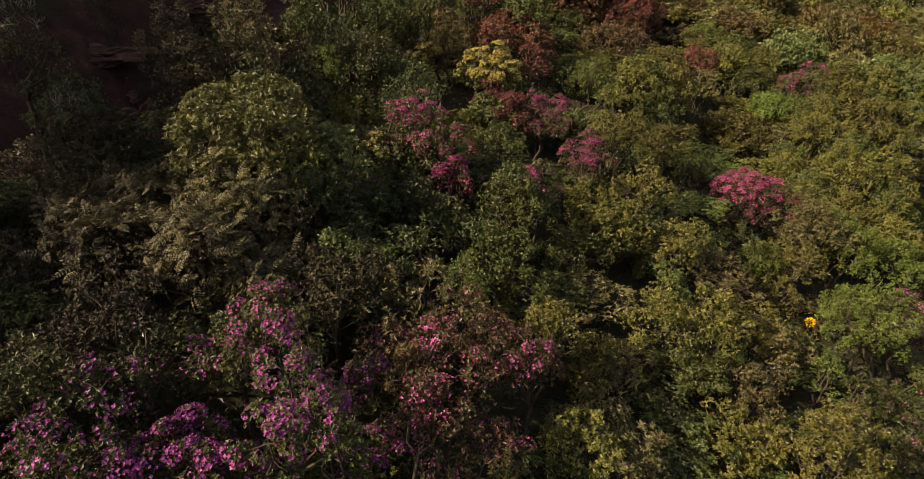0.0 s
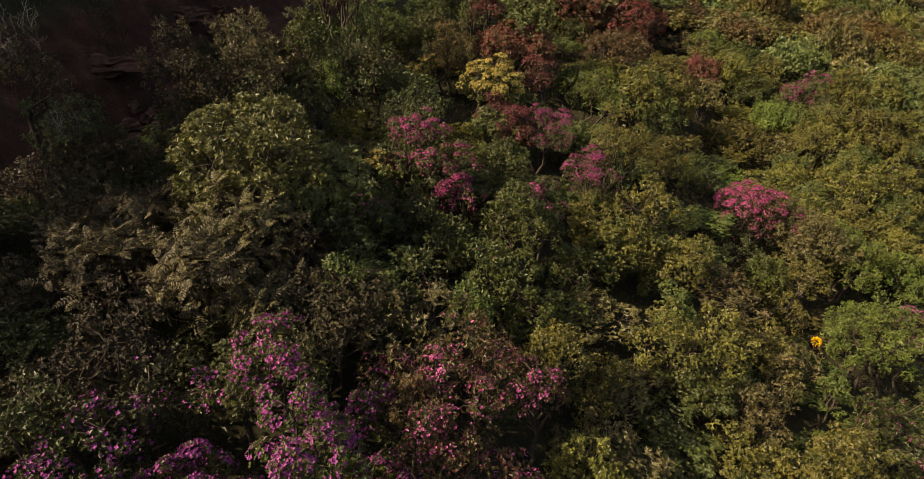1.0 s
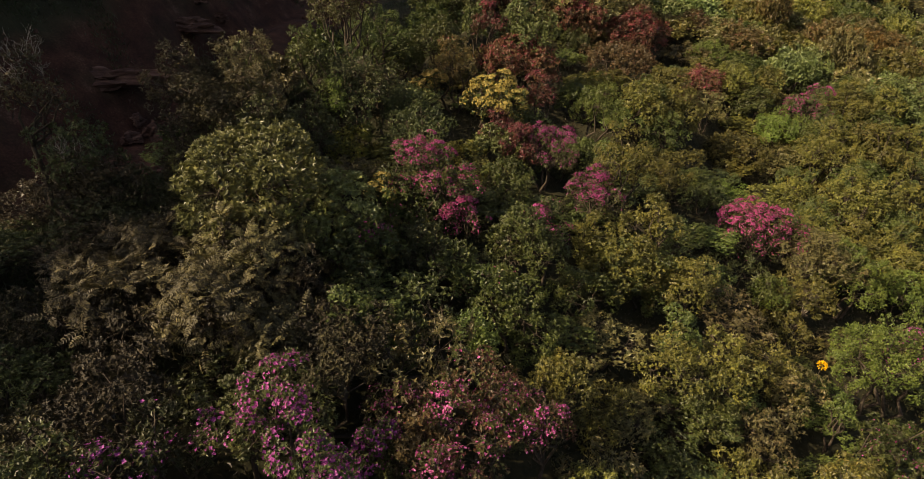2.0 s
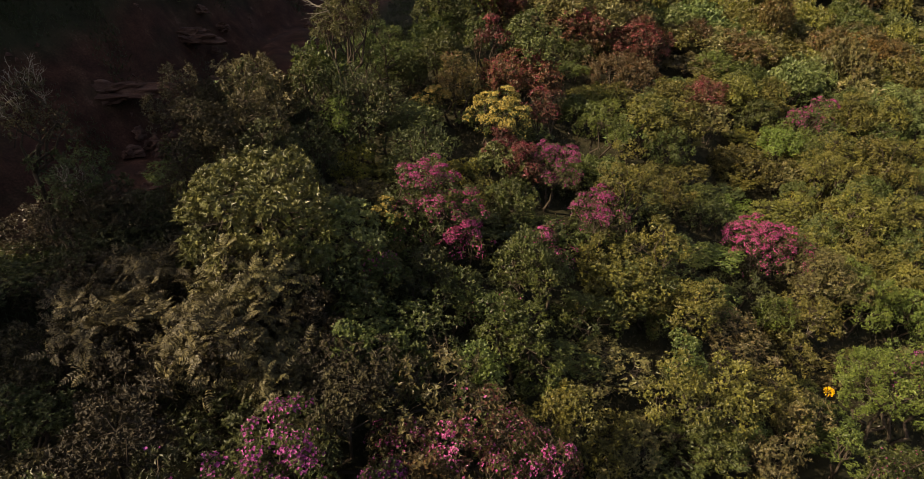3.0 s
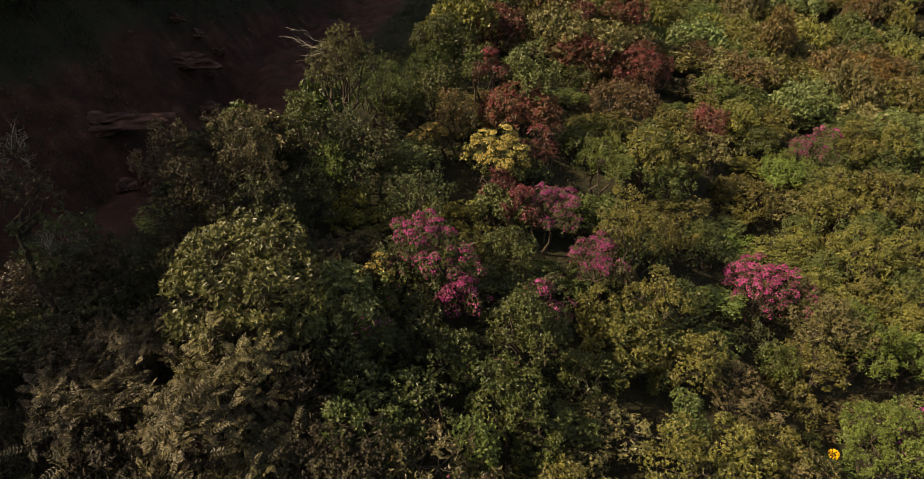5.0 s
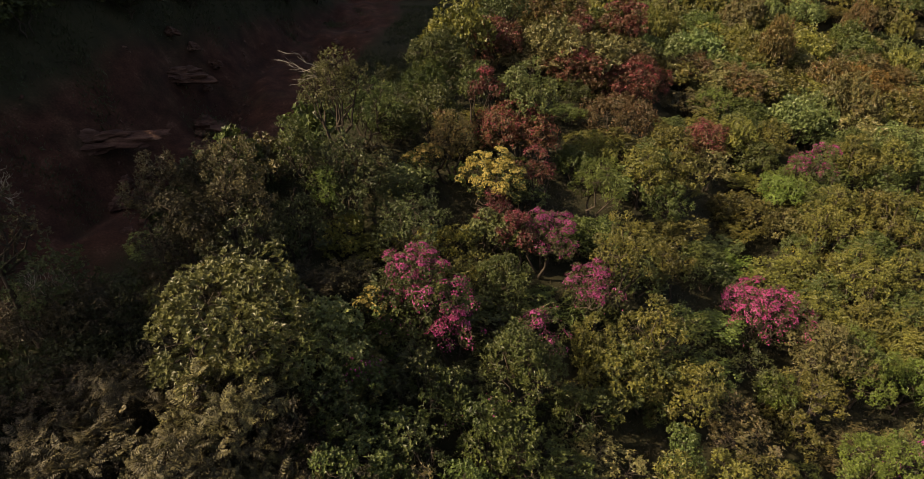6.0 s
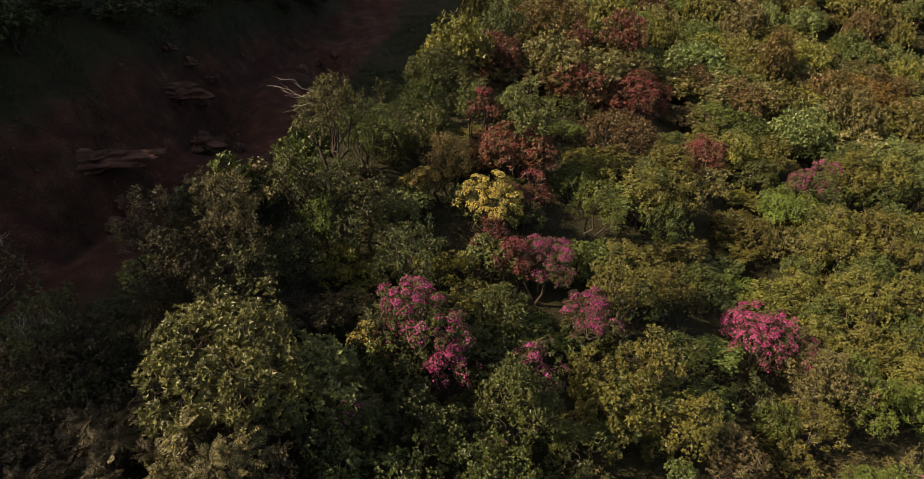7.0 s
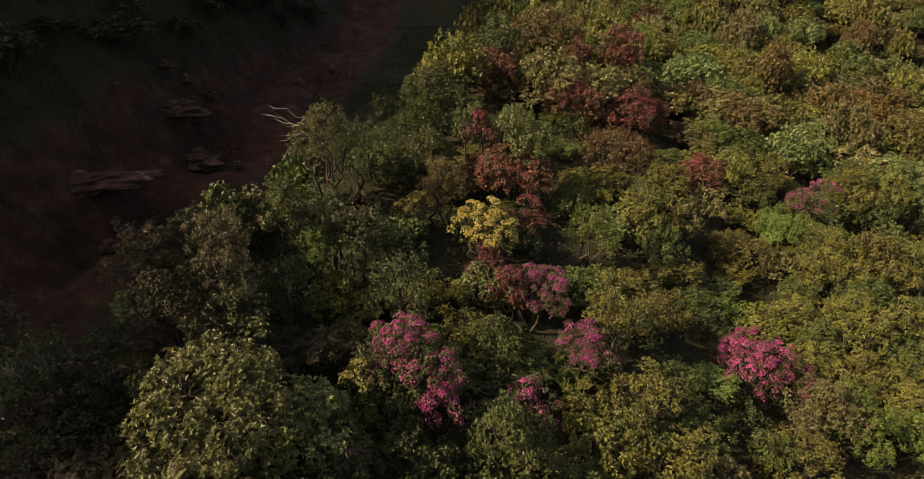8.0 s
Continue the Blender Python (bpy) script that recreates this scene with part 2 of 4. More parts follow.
# ---- mesh helpers ----
class Buffer:
    """Triangles gathered as arrays."""

    def __init__(self):
        self.v, self.f, self.n = [], [], 0

    def add(self, verts, faces):
        self.v.append(np.asarray(verts, float).reshape(-1, 3))
        self.f.append(np.asarray(faces, int).reshape(-1, 3) + self.n)
        self.n += len(self.v[-1])

    def mesh(self, name, material, smooth_faces=False):
        v, f = np.concatenate(self.v), np.concatenate(self.f)
        me = bpy.data.meshes.new(name)
        me.vertices.add(len(v))
        me.vertices.foreach_set("co", v.astype(np.float32).ravel())
        me.loops.add(3 * len(f))
        me.loops.foreach_set("vertex_index", f.astype(np.int32).ravel())
        me.polygons.add(len(f))
        me.polygons.foreach_set("loop_start", np.arange(0, 3 * len(f), 3, dtype=np.int32))
        me.polygons.foreach_set("use_smooth", np.full(len(f), smooth_faces))
        me.update(calc_edges=True)
        me.materials.append(material)
        return me


def unit(a):
    return a / np.maximum(np.linalg.norm(a, axis=-1, keepdims=True), 1e-9)


def leaves(buf, at, axis, face, length, width, droop=0.12, fold=0.18):
    """One folded, pointed blade of two faces for each row: its foot, its way, the side it turns up, its size."""
    axis = unit(axis)
    side = unit(np.cross(face, axis))
    up = np.cross(axis, side)
    length, width = np.broadcast_to(length, len(at))[:, None], np.broadcast_to(width, len(at))[:, None]
    mid = at + axis * length * 0.48 + up * width * fold
    tip = at + axis * length - up * length * droop
    v = np.stack([at, mid + side * width / 2, tip, mid - side * width / 2], 1)
    k = np.arange(len(at))[:, None] * 4
    buf.add(v, np.concatenate([k + [0, 1, 2], k + [0, 2, 3]], 1))


def tube(buf, path, radii, sides=5):
    """A tapered, bent limb along a path."""
    path = np.asarray(path, float)
    way = unit(np.gradient(path, axis=0))
    a = unit(np.cross(way, np.array([0.31, 0.87, 0.38])))
    b = np.cross(way, a)
    ang = np.arange(sides) * 2 * np.pi / sides
    ring = path[:, None] + np.asarray(radii)[:, None, None] * (a[:, None] * np.cos(ang)[None, :, None] + b[:, None] * np.sin(ang)[None, :, None])
    m = len(path)
    i, j = np.meshgrid(np.arange(m - 1), np.arange(sides), indexing="ij")
    p, q = i * sides + j, i * sides + (j + 1) % sides
    f = np.concatenate([np.stack([p, q, q + sides], -1).reshape(-1, 3), np.stack([p, q + sides, p + sides], -1).reshape(-1, 3)])
    buf.add(ring, f)


def bent(rng, a, b, wobble, steps=5):
    """A crooked way from a to b."""
    s = np.linspace(0, 1, steps)[:, None]
    mid = rng.normal(0, wobble, (steps, 3)) * np.sin(np.pi * s)
    return np.asarray(a) * (1 - s) + np.asarray(b) * s + mid


def part(name, mesh, parent, label=""):
    ob = new(name, mesh)
    ob.parent = parent
    return tagged(ob, label)


# ---- plants ----
def sphere_points(rng, count):
    return unit(rng.normal(0, 1, (count, 3)))


def crown_lobes(rng, radius, height, low, lobe, full=7.2):
    """A crown of several uneven heads, each covered with clumps: the heads' centres, and for each clump its centre, size, way and head."""
    count = int(np.clip(3 + 1.9 * radius * radius, 4, 13))
    k = np.arange(count) + 0.5
    off = np.sqrt(k / count) * 0.74
    ang = 2.39996 * k + rng.uniform(0, 6.28) + rng.normal(0, 0.25, count)
    big = radius * rng.uniform(0.30, 0.46, count) * (1.15 if count < 7 else 1.0)
    dome = low + (height - low) * np.sqrt(np.maximum(1 - (0.92 * off) ** 2, 0.05)) * rng.uniform(0.80, 1.02, count)
    dome[0] = height
    heads = np.stack([off * radius * np.cos(ang), off * radius * np.sin(ang), dome - 0.85 * big], 1)
    heads[:, :2] += rng.normal(0, 0.07 * radius, (count, 2))
    skirt = heads[off > 0.45] * np.array([0.98, 0.98, 1]) - np.array([0, 0, 1]) * (0.8 * big[off > 0.45])[:, None]
    skirt = skirt[skirt[:, 2] > low + 0.15]
    heads = np.concatenate([heads, skirt])
    big = np.concatenate([big, np.full(len(skirt), 0.36 * radius)])
    at, size, way, own = [], [], [], []
    for n, (c, h) in enumerate(zip(heads, big)):
        m = int(np.clip(full * h * h / (3.3 * lobe * lobe), 5, 30))
        q = np.arange(m) + 0.5
        z = 1 - 1.4 * q / m
        a = 2.39996 * q + rng.uniform(0, 6.28)
        flat = np.sqrt(1 - z * z)
        d = unit(np.stack([flat * np.cos(a), flat * np.sin(a), z], 1) + rng.normal(0, 0.16, (m, 3)))
        p = c + d * h * np.array([1, 1, 0.85]) * (rng.uniform(0.55, 1.08, (m, 1)) + 0.26 * (rng.uniform(0, 1, (m, 1)) > 0.82))
        far = np.array([np.linalg.norm(p - o, axis=1) / s for o, s in zip(np.delete(heads, n, 0), np.delete(big, n))])
        keep = far.min(0) > 0.78
        at.append(p[keep])
        size.append(lobe * rng.uniform(0.55, 1.2, m)[keep])
        way.append(d[keep])
        own.append(np.full(keep.sum(), n))
    return heads, np.concatenate(at), np.concatenate(size), np.concatenate(way), np.concatenate(own)


STYLE = {
    # kind: look, leaf length, leaf width, leaves a square metre, clump size, petals, petal share, flower size, flowers a square metre
    "olive": ("spray", 0.096, 0.042, 190.0, 0.36, None, 0, 0, 0),
    "darkolive": ("spray", 0.094, 0.042, 190.0, 0.34, None, 0, 0, 0),
    "green": ("spray", 0.092, 0.041, 195.0, 0.33, None, 0, 0, 0),
    "fresh": ("spray", 0.080, 0.034, 240.0, 0.30, None, 0, 0, 0),
    "pale": ("spray", 0.098, 0.045, 180.0, 0.36, None, 0, 0, 0),
    "darkgreen": ("spray", 0.094, 0.042, 122.4, 0.36, None, 0, 0, 0),
    "greyolive": ("spray", 0.074, 0.032, 240.0, 0.28, None, 0, 0, 0),
    "brown": ("spray", 0.11, 0.038, 122.4, 0.32, "red", 0.25, 0.06, 18),
    "dry": ("spray", 0.105, 0.036, 122.4, 0.34, None, 0, 0, 0),
    "orange": ("spray", 0.094, 0.042, 136.8, 0.4, None, 0, 0, 0),
    "red": ("spray", 0.11, 0.040, 108.0, 0.34, "red", 0.85, 0.078, 72),
    "pink": ("whorl", 0.085, 0.031, 180, 0.33, "pink", 0.95, 0.070, 165),
    "sparse": ("whorl", 0.095, 0.036, 170.0, 0.33, "rose", 0.5, 0.075, 24),
    "rose": ("whorl", 0.078, 0.030, 190, 0.31, "rose", 0.85, 0.074, 72),
    "purple": ("whorl", 0.075, 0.034, 290, 0.32, "purple", 0.92, 0.086, 125),
    "violet": ("whorl", 0.078, 0.030, 200, 0.32, "violet", 0.7, 0.086, 60),
    "yellow": ("spray", 0.10, 0.045, 79.2, 0.34, "yellow", 1.0, 0.088, 270),
    "mustard": ("spray", 0.12, 0.05, 180.0, 0.34, "yellow", 0.4, 0.07, 26),
    "whorl": ("whorl", 0.15, 0.062, 120, 0.44, None, 0, 0, 0),
    "pinnate": ("pinnate", 0.47, 0.20, 2.7, 0.46, None, 0, 0, 0),
    "snag": ("spray", 0.078, 0.036, 170.0, 0.27, None, 0, 0, 0),
    "dull": ("spray", 0.095, 0.040, 150.0, 0.34, None, 0, 0, 0),
    "bank": ("spray", 0.094, 0.042, 122.4, 0.5, None, 0, 0, 0),
    "under": ("spray", 0.09, 0.042, 108.0, 0.4, None, 0, 0, 0),
    "twiggy": ("spray", 0.09, 0.036, 86.4, 0.34, None, 0, 0, 0),
}
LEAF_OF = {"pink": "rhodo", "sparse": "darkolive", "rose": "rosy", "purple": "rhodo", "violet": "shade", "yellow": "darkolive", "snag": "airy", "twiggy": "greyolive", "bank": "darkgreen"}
WORDS = {
    "olive": ("olive_shrub", "rounded olive-green evergreen shrub with yellowing leaf tips", "shrub"),
    "darkolive": ("dark_olive_shrub", "dense dark olive evergreen shrub on the hillside", "shrub"),
    "green": ("green_shrub", "leafy fresh green shrub with a rounded crown", "shrub"),
    "fresh": ("fresh_green_shrub", "bright fresh green shrub with fine dense leaves", "shrub"),
    "pale": ("pale_green_shrub", "pale grey-green leafy shrub with a loose crown", "shrub"),
    "darkgreen": ("dark_green_shrub", "shaded dark green shrub with small dense leaves", "shrub"),
    "greyolive": ("grey_olive_shrub", "grey-olive small-leaved shrub above the bare gully", "shrub"),
    "brown": ("russet_shrub", "russet-brown shrub with thin twigs and reddish leaves", "shrub"),
    "dry": ("dry_shrub", "dry olive-brown shrub with bare twigs showing", "shrub"),
    "orange": ("orange_brown_shrub", "orange-brown shrub with turning leaves on the slope", "shrub"),
    "red": ("red_rhododendron", "dark red rhododendron with crimson blossom clusters", "rhododendron"),
    "pink": ("pink_rhododendron", "pink rhododendron in full bloom over dark leaves", "rhododendron"),
    "sparse": ("sparse_rhododendron", "green rhododendron with only a few pale pink blossoms", "rhododendron"),
    "rose": ("rose_rhododendron", "twiggy rhododendron with scattered rose and whitish pink blossoms", "rhododendron"),
    "purple": ("purple_rhododendron", "purple-pink rhododendron with many single open flowers", "rhododendron"),
    "violet": ("violet_rhododendron", "rhododendron with leaves coloured as shaded and scattered small violet flowers", "rhododendron"),
    "yellow": ("yellow_blossom_shrub", "shrub covered all over with creamy yellow blossom", "flowering shrub"),
    "mustard": ("mustard_shrub", "yellow-green shrub with mustard-coloured leaves and buds", "shrub"),
    "whorl": ("broad_leaved_tree", "low spreading tree with pale broad leaves in rosettes", "tree"),
    "pinnate": ("feather_leaved_tree", "low tree with grey-green feathered compound leaves", "tree"),
    "dull": ("dull_thicket_shrub", "olive-brown thicket shrub with tiny crowded leaves, coloured dark for shade", "shrub"),
    "bank": ("bank_tree", "tall dark green tree out of view on the far bank, added for shade", "tree"),
    "snag": ("half_bare_tree", "small-leaved tree with bleached bare branches at one side", "tree"),
    "twiggy": ("bare_twig_shrub", "half-bare shrub with pale thin upright twigs", "shrub"),
}


def foliage(rng, kind, at, size, facing, coarse):
    """The leaves of all clumps of a crown."""
    look_, length, width, dense, *_ = STYLE[kind]
    length, width, dense = length * coarse, width * coarse * (1.25 if coarse > 1.2 else 1.0), dense / coarse ** 2
    buf = Buffer()
    for c, r, d in zip(at, size, facing):
        count = max(6, int(dense * 2.5 * np.pi * r * r * rng.uniform(0.6, 1.3)))
        if look_ == "whorl":
            count = max(3, count // 7)
        if look_ == "spray":
            count = max(5, count // 6)
        p = unit(sphere_points(rng, count) + 0.55 * d + np.array([0, 0, 0.35]))
        squash = np.array([0.92, 0.92, 1.0])
        thin = (0.80, 1.08) if look_ == "spray" else (0.80, 1.04)
        pos = c + p * r * squash * rng.uniform(*thin, (count, 1))
        by = np.linalg.norm(at - c, axis=1) < r + 0.55 * size.max()
        deep = np.min(np.linalg.norm(pos[:, None] - at[by][None], axis=2) / size[by][None], axis=1) < 0.62
        pos, p = pos[~deep], p[~deep]
        count = len(pos)
        if look_ != "pinnate":
            q = unit(sphere_points(rng, 13) + 0.6 * d)
            leaves(buf, c + q * r * 0.55, np.cross(q, rng.normal(0, 1, (13, 3))), q, min(1.5 * length, 0.6 * r), min(0.8 * length, 0.32 * r), 0.2, 0.1)
        if not count:
            continue
        if look_ == "spray":
            up = unit(0.75 * p + np.array([0, 0, 0.55]) + rng.normal(0, 0.20, (count, 3)))
            a = unit(np.cross(up, rng.normal(0, 1, (count, 3))))
            b = np.cross(up, a)
            for k in range(6):
                ang = k * 2 * np.pi / 6 + rng.uniform(-0.4, 0.4, (count, 1))
                rise = rng.uniform(0.05, 1.0, (count, 1))
                axis = a * np.cos(ang) + b * np.sin(ang) + rise * up + np.array([0, 0, 0.4])
                leaves(buf, pos + up * rng.uniform(-0.05, 0.05, (count, 1)) * coarse, axis, up, length * rng.uniform(0.65, 1.15, count), width * rng.uniform(0.8, 1.2, count))
        elif look_ == "whorl":
            up = unit(p + np.array([0, 0, 0.6]) + rng.normal(0, 0.25, (count, 3)))
            a = unit(np.cross(up, rng.normal(0, 1, (count, 3))))
            b = np.cross(up, a)
            for k in range(7):
                ang = k * 2 * np.pi / 7 + rng.uniform(-0.3, 0.3, (count, 1))
                rad = a * np.cos(ang) + b * np.sin(ang)
                leaves(buf, pos + up * rng.uniform(-0.03, 0.03, (count, 1)), rad + up * rng.uniform(0.05, 1.1, (count, 1)) + np.array([0, 0, 0.3]), up, length * rng.uniform(0.65, 1.2, count), width * rng.uniform(0.75, 1.2, count))
        else:
            for k in range(count):
                fronds(rng, buf, pos[k], unit(p[k] + np.array([0, 0, 0.5])), length, width)
    return buf


def fronds(rng, buf, foot, up, length, width):
    """A whorl of feathered leaves round a twig's end."""
    a = unit(np.cross(up, rng.normal(0, 1, 3)))
    b = np.cross(up, a)
    turn = rng.uniform(0, 6.28)
    for k in range(rng.integers(2, 5)):
        ang = turn + k * 1.57 + rng.uniform(-0.35, 0.35)
        rad = a * math.cos(ang) + b * math.sin(ang)
        size = length * rng.uniform(0.7, 1.15)
        s = np.linspace(0.14, 1.0, 9)
        rise = rng.uniform(0.6, 1.5)
        rib = foot + size * (np.outer(s, rad) + np.outer(rise * s - 0.55 * s * s, up))
        way = unit(np.gradient(rib, axis=0))
        face = unit(up - (way @ up)[:, None] * way)
        side = np.cross(way, face)
        w = width * np.sin(0.25 + 2.75 * s ** 0.85) * 0.62
        for sign in (-1, 1):
            leaves(buf, rib, side * sign + 0.45 * way - 0.12 * face + rng.normal(0, 0.1, (9, 3)), face + rng.normal(0, 0.2, (9, 3)), w, 0.028 + 0.16 * w, 0.10, 0.1)
        tube(buf, rib[::4], [0.006, 0.004, 0.002], 3)


def blossoms(rng, kind, at, size, facing, own, coarse):
    _, _, _, _, _, petal, share, flower, dense = STYLE[kind]
    flower, dense = flower * coarse, dense / coarse ** 2
    buf = Buffer()
    least = 0.8 if kind in ("yellow", "pink") else 0.4
    bloom = np.where(rng.uniform(0, 1, own.max() + 1) < share, rng.uniform(least, 1.3, own.max() + 1), 0.06)
    bottom, top = at[:, 2].min(), at[:, 2].max()
    steep = 1.15 if kind in ("pink", "yellow") else 1.1
    lift = np.clip(steep * (at[:, 2] - bottom) / (top - bottom) + 0.85 - 0.85 * steep, 0.05, 1.1)
    for c, r, d, w in zip(at, size, facing, 1.5 * bloom[own] * lift):
        if d[2] < -0.3:
            continue
        count = max(1 if w > 0.3 else 0, int(dense * 2.0 * np.pi * r * r * rng.uniform(0.35, 1.3) * w))
        if not count:
            continue
        p = unit(0.9 * sphere_points(rng, count) + 0.6 * d + np.array([0, 0, 0.55]))
        pos = c + p * r * np.array([1, 1, 0.82]) * rng.uniform(0.85, 1.14, (count, 1))
        up = unit(p + np.array([0, 0, 0.25]) + rng.normal(0, 0.3, (count, 3)))
        a = unit(np.cross(up, rng.normal(0, 1, (count, 3))))
        b = np.cross(up, a)
        big = flower / 2 * rng.uniform(0.6, 1.2, count)
        for k in range(4):
            ang = k * 2 * np.pi / 4
            leaves(buf, pos, a * math.cos(ang) + b * math.sin(ang) + rng.uniform(0.1, 1.2, (count, 1)) * up, up, big * 1.15, big * 0.95, 0.05, 0.1)
    return buf if buf.n else None


def limbs(rng, heads, at, own, height, thick, spread, plain):
    """Stems from the foot of a plant into its heads, and twigs from there into the clumps."""
    buf = Buffer()
    stems = max(2, min(5, len(heads) // 3))
    forks = []
    for k in range(stems):
        ang = k * 6.283 / stems + rng.uniform(-0.5, 0.5)
        foot = np.array([0.10 * spread * math.cos(ang), 0.10 * spread * math.sin(ang), -0.15])
        fork = np.array([0.38 * spread * math.cos(ang), 0.38 * spread * math.sin(ang), height * rng.uniform(0.34, 0.5)])
        tube(buf, bent(rng, foot, fork, 0.05 * height), np.linspace(thick, thick * 0.6, 5), 6)
        forks.append(fork)
    for c in heads:
        near = min(forks, key=lambda q: np.linalg.norm(q - c))
        tube(buf, bent(rng, near, c, 0.05 * height, 4), np.linspace(thick * 0.5, thick * 0.2, 4), 4)
    for c, n in zip(at, own):
        if not plain:
            tube(buf, bent(rng, heads[n], c, 0.03 * height, 3), np.linspace(thick * 0.2, 0.005, 3), 3)
    return buf


def bare_twigs(rng, at, count, length, thick, lean=(0, 0, 1.1), spread=0.5):
    """Leafless twigs that stand out of a crown."""
    buf = Buffer()
    for k in range(count):
        c = at[rng.integers(len(at))]
        way = unit(np.array([c[0], c[1], 0]) * 0.25 + rng.normal(0, spread, 3) + np.array(lean))
        tip = c + way * length * rng.uniform(0.5, 1.2)
        path = bent(rng, c, tip, 0.07 * length, 6)
        tube(buf, path, np.linspace(thick, thick * 0.25, 6), 4)
        for i in (2, 3, 4):
            fork = unit(way + rng.normal(0, 0.6, 3))
            tube(buf, bent(rng, path[i], path[i] + fork * length * 0.35, 0.03, 4), np.linspace(thick * 0.5, thick * 0.12, 4), 3)
    return buf


SOWN = []          # where plants stand already: x, y, radius
SHOWY = []         # those in bloom


def plant(kind, radius, height, coarse=1.0, bare=0.0, seed=0):
    """One plant with its foot at the origin: trunk, crown, blossoms, bare twigs."""
    rng = np.random.default_rng(seed)
    name, label, category = WORDS[kind]
    thing = tagged(new(name), label, category)
    low = height * (0.42 if kind in ("whorl", "pinnate") else 0.12)
    low = max(low, height - (2.3 if kind in ("snag", "bank", "whorl", "pinnate") else 3.4) * radius)
    lobe = STYLE[kind][4] * (0.75 + 0.25 * min(coarse, 2))
    lobe = min(max(0.88 * lobe, 0.13 * radius), radius * 0.4)
    heads, at, size, facing, own = crown_lobes(rng, radius, height, low, lobe, 9.5 if coarse > 1.2 else 7.2)
    seen = at[:, 2] > bare * height
    at, size, facing, own = at[seen], size[seen], facing[seen], own[seen]
    stem = part("trunk", limbs(rng, heads, at, own, height, 0.018 + 0.016 * height, radius, coarse > 1.3).mesh("trunk", BARK, True), thing)
    crown = part("crown", foliage(rng, kind, at, size, facing, coarse).mesh("crown", LEAF[LEAF_OF.get(kind, kind)]), thing)
    if kind == "pinnate":
        # added inner layer whose dark colour gives the shade between the fronds
        part("inner_foliage", foliage(rng, "under", at * np.array([1, 1, 0.95]), size, facing, coarse).mesh("inner_foliage", LEAF["under"]), thing, "small brown leaves, coloured dark for the shade between fronds")
    if STYLE[kind][5]:
        b = blossoms(rng, kind, at, size, facing, own, coarse)
        if b:
            part("blossom", b.mesh("blossom", PETAL[STYLE[kind][5]]), crown)
    if kind in ("twiggy", "snag"):
        top = at[at[:, 2] > np.median(at[:, 2])]
        if kind == "snag":
            top = top[top[:, 0] < np.quantile(top[:, 0], 0.25)]
            twigs = bare_twigs(rng, top, 6, 1.5, 0.024, (-0.95, -0.35, 0.35), 0.3)
        else:
            twigs = bare_twigs(rng, top, 26, 0.75, 0.012)
        part("brushwood", twigs.mesh("brushwood", PALE_BARK, True), stem, "bleached leafless twigs")["kind"] = "stuff"
    if kind in ("dry", "brown", "rose"):
        part("brushwood", bare_twigs(rng, at, 22 if coarse < 1.3 else 10, 0.55, 0.010).mesh("brushwood", BARK, True), stem, "thin leafless twigs")["kind"] = "stuff"
    return thing


def grow(kind, x, y, radius, height):
    thing = plant(kind, radius, height, 1.0 if y < 34 else 1.25 if y < 50 else 1.6, seed=int(1000 * abs(x) + 77 * abs(y)))
    thing.matrix_basis = pose(x, y, float(ground_height(x, y)))
    SOWN.append((x, y, radius))
    if STYLE[kind][5]:
        SHOWY.append((x, y, radius))
    return thing


# ---- ground ----
def build_ground():
    near_x, near_y = np.arange(-40, 60.1, 0.5), np.arange(-8, 90.1, 0.5)
    xs = np.concatenate([-40 - 5 * 1.35 ** np.arange(15)[::-1], near_x, 60 + 5 * 1.35 ** np.arange(15)])
    ys = np.concatenate([-8 - 5 * 1.35 ** np.arange(15)[::-1], near_y, 90 + 5 * 1.35 ** np.arange(15)])
    gx, gy = np.meshgrid(xs, ys)
    z = ground_height(gx, gy)
    rng = np.random.default_rng(5)
    s = soil_amount(gx, gy)
    bumps = np.zeros_like(z)
    for k in range(14):
        fx, fy, ph = rng.normal(0, 0.5), rng.normal(0, 0.5), rng.uniform(0, 6.28)
        bumps += np.sin(gx * fx + gy * fy + ph) * 0.035
    steps = 0.55 * (np.abs(((gx * 0.85 + gy * 0.22 + 2.0 * bumps) / 2.4) % 1 - 0.5) - 0.25)
    z = z + bumps * (1 + 2.5 * s) + steps * s
    w, h = len(xs), len(ys)
    i, j = np.meshgrid(np.arange(h - 1), np.arange(w - 1), indexing="ij")
    a = (i * w + j).ravel()
    buf = Buffer()
    buf.add(np.stack([gx.ravel(), gy.ravel(), z.ravel()], 1), np.concatenate([np.stack([a, a + 1, a + w + 1], 1), np.stack([a, a + w + 1, a + w], 1)]))
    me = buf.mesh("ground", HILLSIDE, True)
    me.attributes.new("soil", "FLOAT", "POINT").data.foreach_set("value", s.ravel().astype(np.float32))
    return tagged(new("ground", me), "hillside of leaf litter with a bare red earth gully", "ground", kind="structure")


build_ground()

